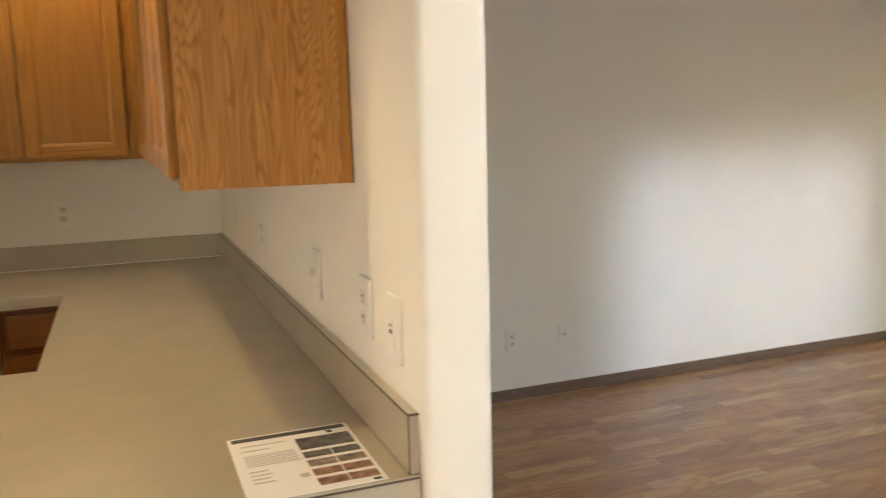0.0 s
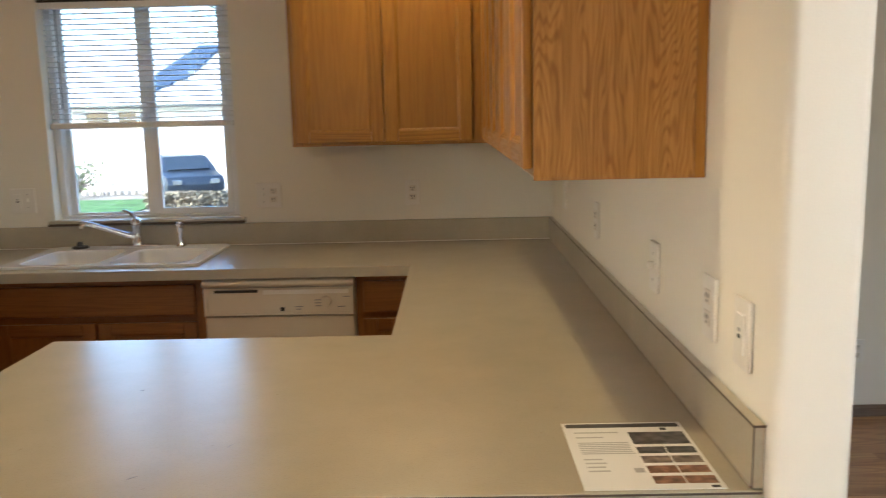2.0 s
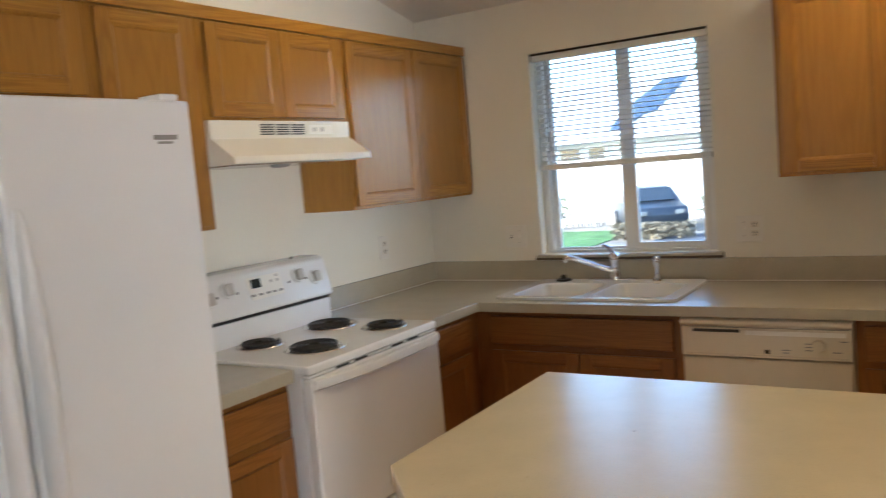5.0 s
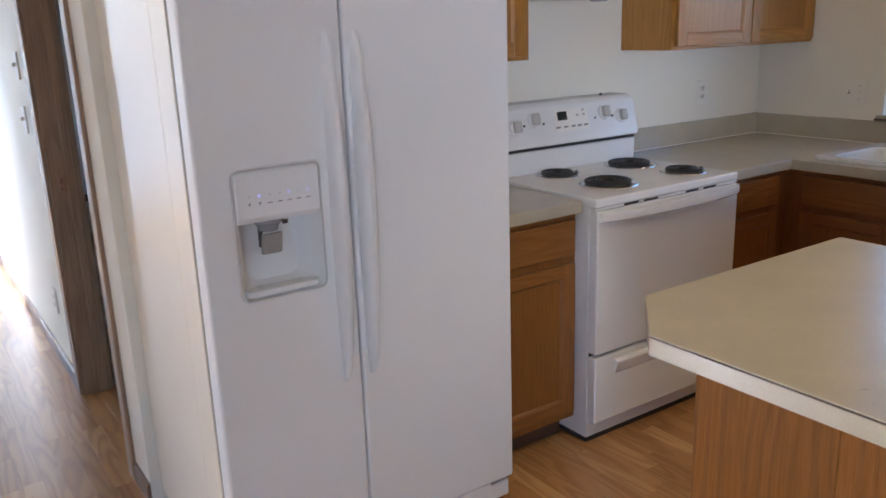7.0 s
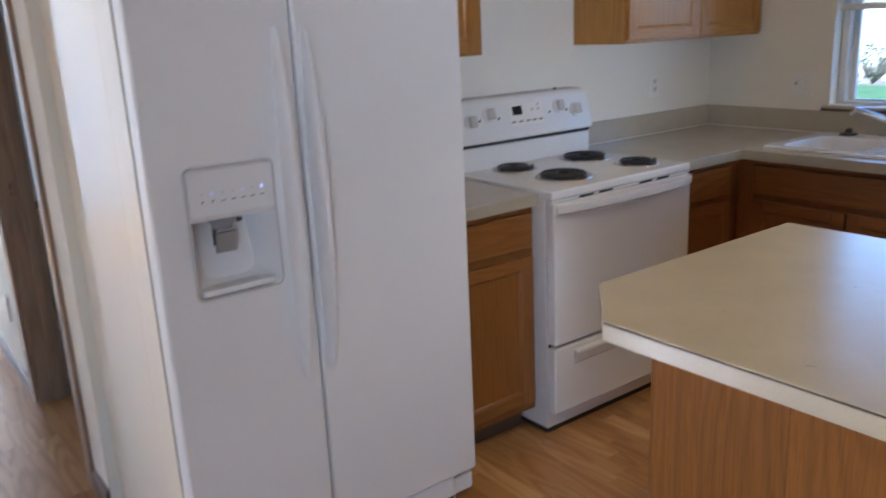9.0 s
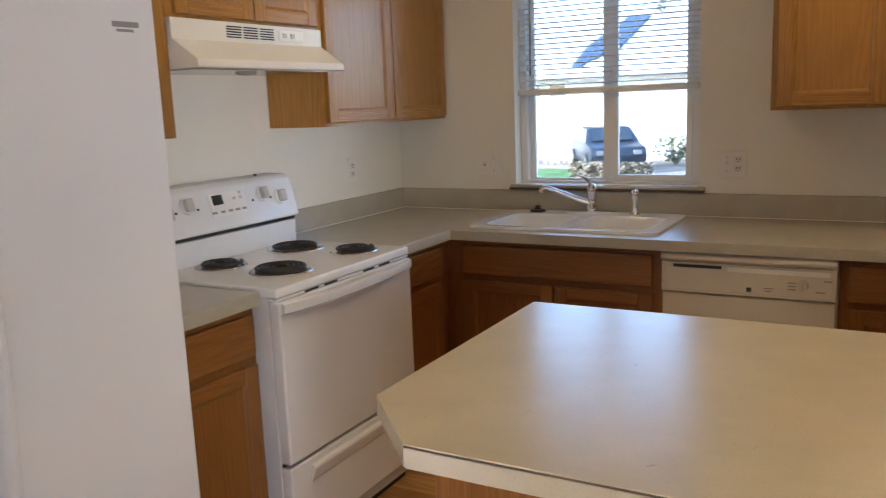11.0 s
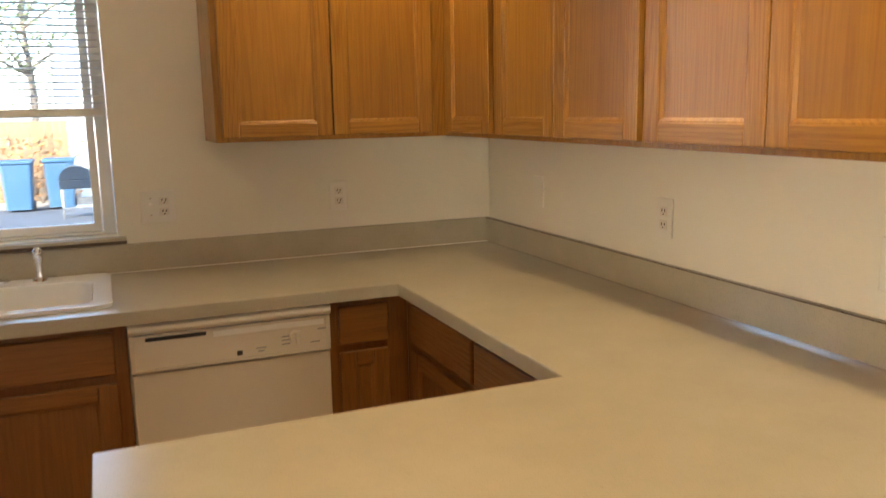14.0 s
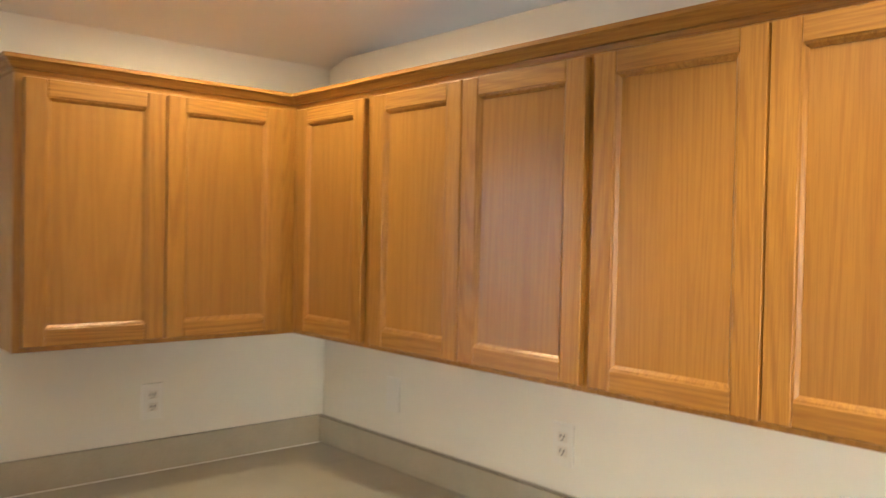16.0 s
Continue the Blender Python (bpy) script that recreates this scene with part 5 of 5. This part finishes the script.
def car_thing(x, y, turn, paint, label, size=1.0):
    c = thing("parked_car", (x, y, GZ), label, "car")
    prof = [(-2.15, 0.28), (-2.2, 0.62), (-2.05, 0.82), (-1.2, 0.92), (-0.55, 1.36), (0.75, 1.40), (1.45, 0.98), (2.05, 0.90), (2.18, 0.6), (2.12, 0.28)]
    body = bev(prism(prof, [], "y", -0.85, 0.85), 0.06, 2, 20)
    glassy = join(prism([(-1.08, 0.94), (-0.52, 1.31), (0.10, 1.33), (0.10, 0.94)], [], "y", -0.862, 0.862), prism([(0.18, 0.94), (0.18, 1.33), (0.72, 1.34), (1.30, 0.98)], [], "y", -0.862, 0.862))
    for bm in (body, glassy):
        for v in bm.verts:
            if v.co.z > 0.9:
                v.co.y *= 1.0 - 0.42 * (v.co.z - 0.9)
    m = pose(x, y, GZ, 0, 0, turn) @ Matrix.Scale(size, 4)
    wheels = []
    for wx in (-1.35, 1.35):
        for wy in (-0.80, 0.80):
            wheels.append((cone((wx, wy - 0.1, 0.31), (wx, wy + 0.1, 0.31), 0.31), cone((wx, wy - 0.105, 0.31), (wx, wy + 0.105, 0.31), 0.19)))
    for bm in (body, glassy, *[w for p in wheels for w in p]):
        bmesh.ops.transform(bm, matrix=m, verts=bm.verts)
    part("body", body, paint, c, smooth=True)
    part("side_window", glassy, dark_glass, c, "dark side windows")
    for slant in ([(-1.14, 0.97), (-0.58, 1.35), (-0.60, 1.38), (-1.17, 1.00)], [(1.38, 1.04), (0.82, 1.375), (0.84, 1.40), (1.41, 1.06)]):
        screen = prism(slant, [], "y", -0.62, 0.62)
        bmesh.ops.transform(screen, matrix=m, verts=screen.verts)
        part("windscreen", screen, dark_glass, c)
    for lx in (-2.215, 2.19):
        for ly in (-0.68, 0.42):
            light_bm = box(lx - 0.02, lx + 0.02, ly, ly + 0.26, 0.60, 0.74, 0.01)
            bmesh.ops.transform(light_bm, matrix=m, verts=light_bm.verts)
            part("car_light", light_bm, drip_metal, c, "pale lamp cover")
    for tyre, rim_bm in wheels:
        t = part("wheel", tyre, black_rubber, c, smooth=True)
        part("rim", rim_bm, drip_metal, t)


car_thing(-7.2, 16.6, 118, car_blue, "dark blue car parked beyond the lawn", 0.78)
bin_thing(-1.22, 12.2, bin_blue, "blue wheeled bin standing on the drive")

grill = thing("barbecue_grill", (-1.95, 13.3, GZ), "dark barbecue grill standing on the drive", "grill")
gx, gy = -1.95, 13.3
hood_pts = [(gx + 0.30 * math.cos(a * math.pi / 8), GZ + 0.72 + 0.24 * math.sin(a * math.pi / 8)) for a in range(9)]
part("lid", prism(hood_pts, [], "y", gy - 0.22, gy + 0.22), car_paint, grill)
part("firebox", box(gx - 0.30, gx + 0.30, gy - 0.22, gy + 0.22, GZ + 0.55, GZ + 0.715, 0.02), car_paint, grill)
part("shelf", box(gx - 0.28, gx + 0.28, gy - 0.2, gy + 0.2, GZ + 0.18, GZ + 0.21), drip_metal, grill)
for lx in (-0.26, 0.26):
    for ly in (-0.18, 0.18):
        part("leg", cone((gx + lx, gy + ly, GZ), (gx + lx, gy + ly, GZ + 0.56), 0.018, None, 8), drip_metal, grill)


def tree(x, y, high, spread, label, leaves=1500, seed=3):
    rng = random.Random(seed)
    t = thing("tree", (x, y, GZ), label, "tree")
    bm = tube([(x, y, GZ), (x + 0.1, y, GZ + high * 0.3), (x - 0.05, y + 0.1, GZ + high * 0.62), (x, y, GZ + high * 0.9)], [0.20, 0.15, 0.09, 0.03], 10)
    tips = []
    for k in range(16):
        a, s = rng.uniform(0, 6.28), rng.uniform(0.35, 0.85)
        p = Vector((x, y, GZ + high * s))
        q = p + Vector((math.cos(a), math.sin(a), rng.uniform(0.3, 0.8))) * spread * rng.uniform(0.55, 1.0)
        tube([p, (p + q) / 2 + Vector((0, 0, 0.12)), q], [0.06, 0.04, 0.012], 6, bm)
        tips += [(p + q) / 2, q, q]
    part("trunk", bm, bark_mat, t, smooth=True)
    verts, faces = [], []
    for k in range(leaves):
        c = rng.choice(tips) + Vector((rng.gauss(0, 1), rng.gauss(0, 1), rng.gauss(0, 0.8))) * spread * 0.28
        u = Vector((rng.gauss(0, 1), rng.gauss(0, 1), rng.gauss(0, 1))).normalized()
        w = u.orthogonal().normalized()
        s = rng.uniform(0.05, 0.12)
        i = len(verts)
        verts += [c - u * s, c + w * s * 0.5, c + u * s, c - w * s * 0.5]
        faces.append((i, i + 1, i + 2, i + 3))
    me = bpy.data.meshes.new("crown")
    me.from_pydata([tuple(v) for v in verts], [], faces)
    me.materials.append(leaf_mat)
    for v in me.vertices:
        v.co -= BASE[t]
    ob = new("crown", me)
    ob.parent = t


tree(-3.6, 29.0, 8.5, 2.6, "leafy olive-green tree behind the houses", 2600, 3)
tree(-12.5, 43.0, 10.0, 3.5, "tall leafy tree far behind the houses", 2200, 5)
tree(0.5, 22.0, 5.5, 2.2, "leafy green tree behind the board fence", 2200, 8)


def shrub(x, y, r, label, seed, leaf=leaf_mat):
    rng = random.Random(seed)
    t = thing("shrub", (x, y, GZ), label, "shrub")
    bm = bmesh.new()
    for k in range(26):
        a = rng.uniform(0, 6.28)
        q = Vector((x + math.cos(a) * r * rng.uniform(0.3, 1), y + math.sin(a) * r * rng.uniform(0.3, 1), GZ + r * rng.uniform(0.5, 1.3)))
        tube([(x, y, GZ), (Vector((x, y, GZ)) + q) / 2 + Vector((0, 0, 0.1)), q], [0.02, 0.014, 0.004], 5, bm)
    part("twigs", bm, bark_mat, t)
    verts, faces = [], []
    for k in range(380):
        a, s = rng.uniform(0, 6.28), rng.uniform(0.2, 1.0)
        c = Vector((x + math.cos(a) * r * s, y + math.sin(a) * r * s, GZ + r * rng.uniform(0.15, 1.25)))
        u = Vector((rng.gauss(0, 1), rng.gauss(0, 1), rng.gauss(0, 1))).normalized()
        w = u.orthogonal()
        i, z = len(verts), rng.uniform(0.03, 0.06)
        verts += [c - u * z - BASE[t], c + w * z * 0.5 - BASE[t], c + u * z - BASE[t], c - w * z * 0.5 - BASE[t]]
        faces.append((i, i + 1, i + 2, i + 3))
    me = bpy.data.meshes.new("leaves")
    me.from_pydata([tuple(v) for v in verts], [], faces)
    me.materials.append(leaf)
    new("leaves", me).parent = t


shrub(-10.2, 17.0, 0.8, "sparse brown-green shrub beyond the lawn", 11)
shrub(-5.75, 17.9, 0.6, "sparse brown-green shrub beyond the lawn", 12)
for k in range(4):
    shrub(-6.95 + 0.42 * k, 14.1 + 0.12 * (k % 2), 0.30, "low dry brown shrub in front of the parked car", 31 + k, dry_leaf)

autumn_leaf = plain("autumn_leaf", (0.42, 0.17, 0.04), 0.7, vary=0.4, scale=1.5)
shrub(-2.75, 16.5, 1.15, "orange autumn shrub beside the board fence", 51, autumn_leaf)

# ---- floor strips, last ----
STRIP = 0.066
rng = random.Random(21)
lengths = [0.26, 0.34, 0.42, 0.52, 0.62]


def strip_geo(x0, x1, y0, y1):
    g, b, z = 0.0001, 0.0003, 0.0
    xa, xb, ya, yb = x0 + g, x1 - g, y0 + g, y1 - g
    v = [(xa, ya, -0.0042), (xb, ya, -0.0042), (xb, yb, -0.0042), (xa, yb, -0.0042),
         (xa, ya, z - 0.0003), (xb, ya, z - 0.0003), (xb, yb, z - 0.0003), (xa, yb, z - 0.0003),
         (xa + b, ya + b, z), (xb - b, ya + b, z), (xb - b, yb - b, z), (xa + b, yb - b, z)]
    f = [(8, 9, 10, 11)]
    for k in range(4):
        j = (k + 1) % 4
        f += [(k, j, j + 4, k + 4), (k + 4, j + 4, j + 8, k + 8)]
    return v, f


shared = {}
for ln in lengths:
    v, f = strip_geo(-ln / 2, ln / 2, -STRIP / 2, STRIP / 2)
    me = bpy.data.meshes.new("floor_strip")
    me.from_pydata(v, [], f)
    me.materials.append(floor_piece)
    shared[ln] = me
AV, AF, count = [], [], 0
rows_y = [0.12 - STRIP * (k + 0.5) for k in range(84)]
for y in rows_y:
    x = -8.6 + rng.uniform(-0.5, 0)
    while x < 4.8:
        ln = rng.choice(lengths)
        xc = x + ln / 2
        x += ln
        if xc < -8.5 or xc > 4.7:
            continue
        if y > -0.4 and xc < 0.0 or xc < -3.0 and -1.0 < y:
            continue
        near = count < 298 and -2.45 < xc < -1.3 and -3.9 < y < -0.9 or count < 298 and -4.6 < xc < -2.45 and -4.2 < y < -3.36
        if near:
            ob = new("floor_strip", shared[ln])
            ob.location = (xc, y, 0)
            ob.parent = floor_ob
            count += 1
        else:
            v, f = strip_geo(xc - ln / 2, xc + ln / 2, y - STRIP / 2, y + STRIP / 2)
            i = len(AV)
            AV += v
            AF += [tuple(i + q for q in fa) for fa in f]
me = bpy.data.meshes.new("floor_strips")
me.from_pydata(AV, [], AF)
me.materials.append(floor_joined)
ob = new("floor_strips", me)
ob.parent = floor_ob
tagged(ob, kind="stuff")
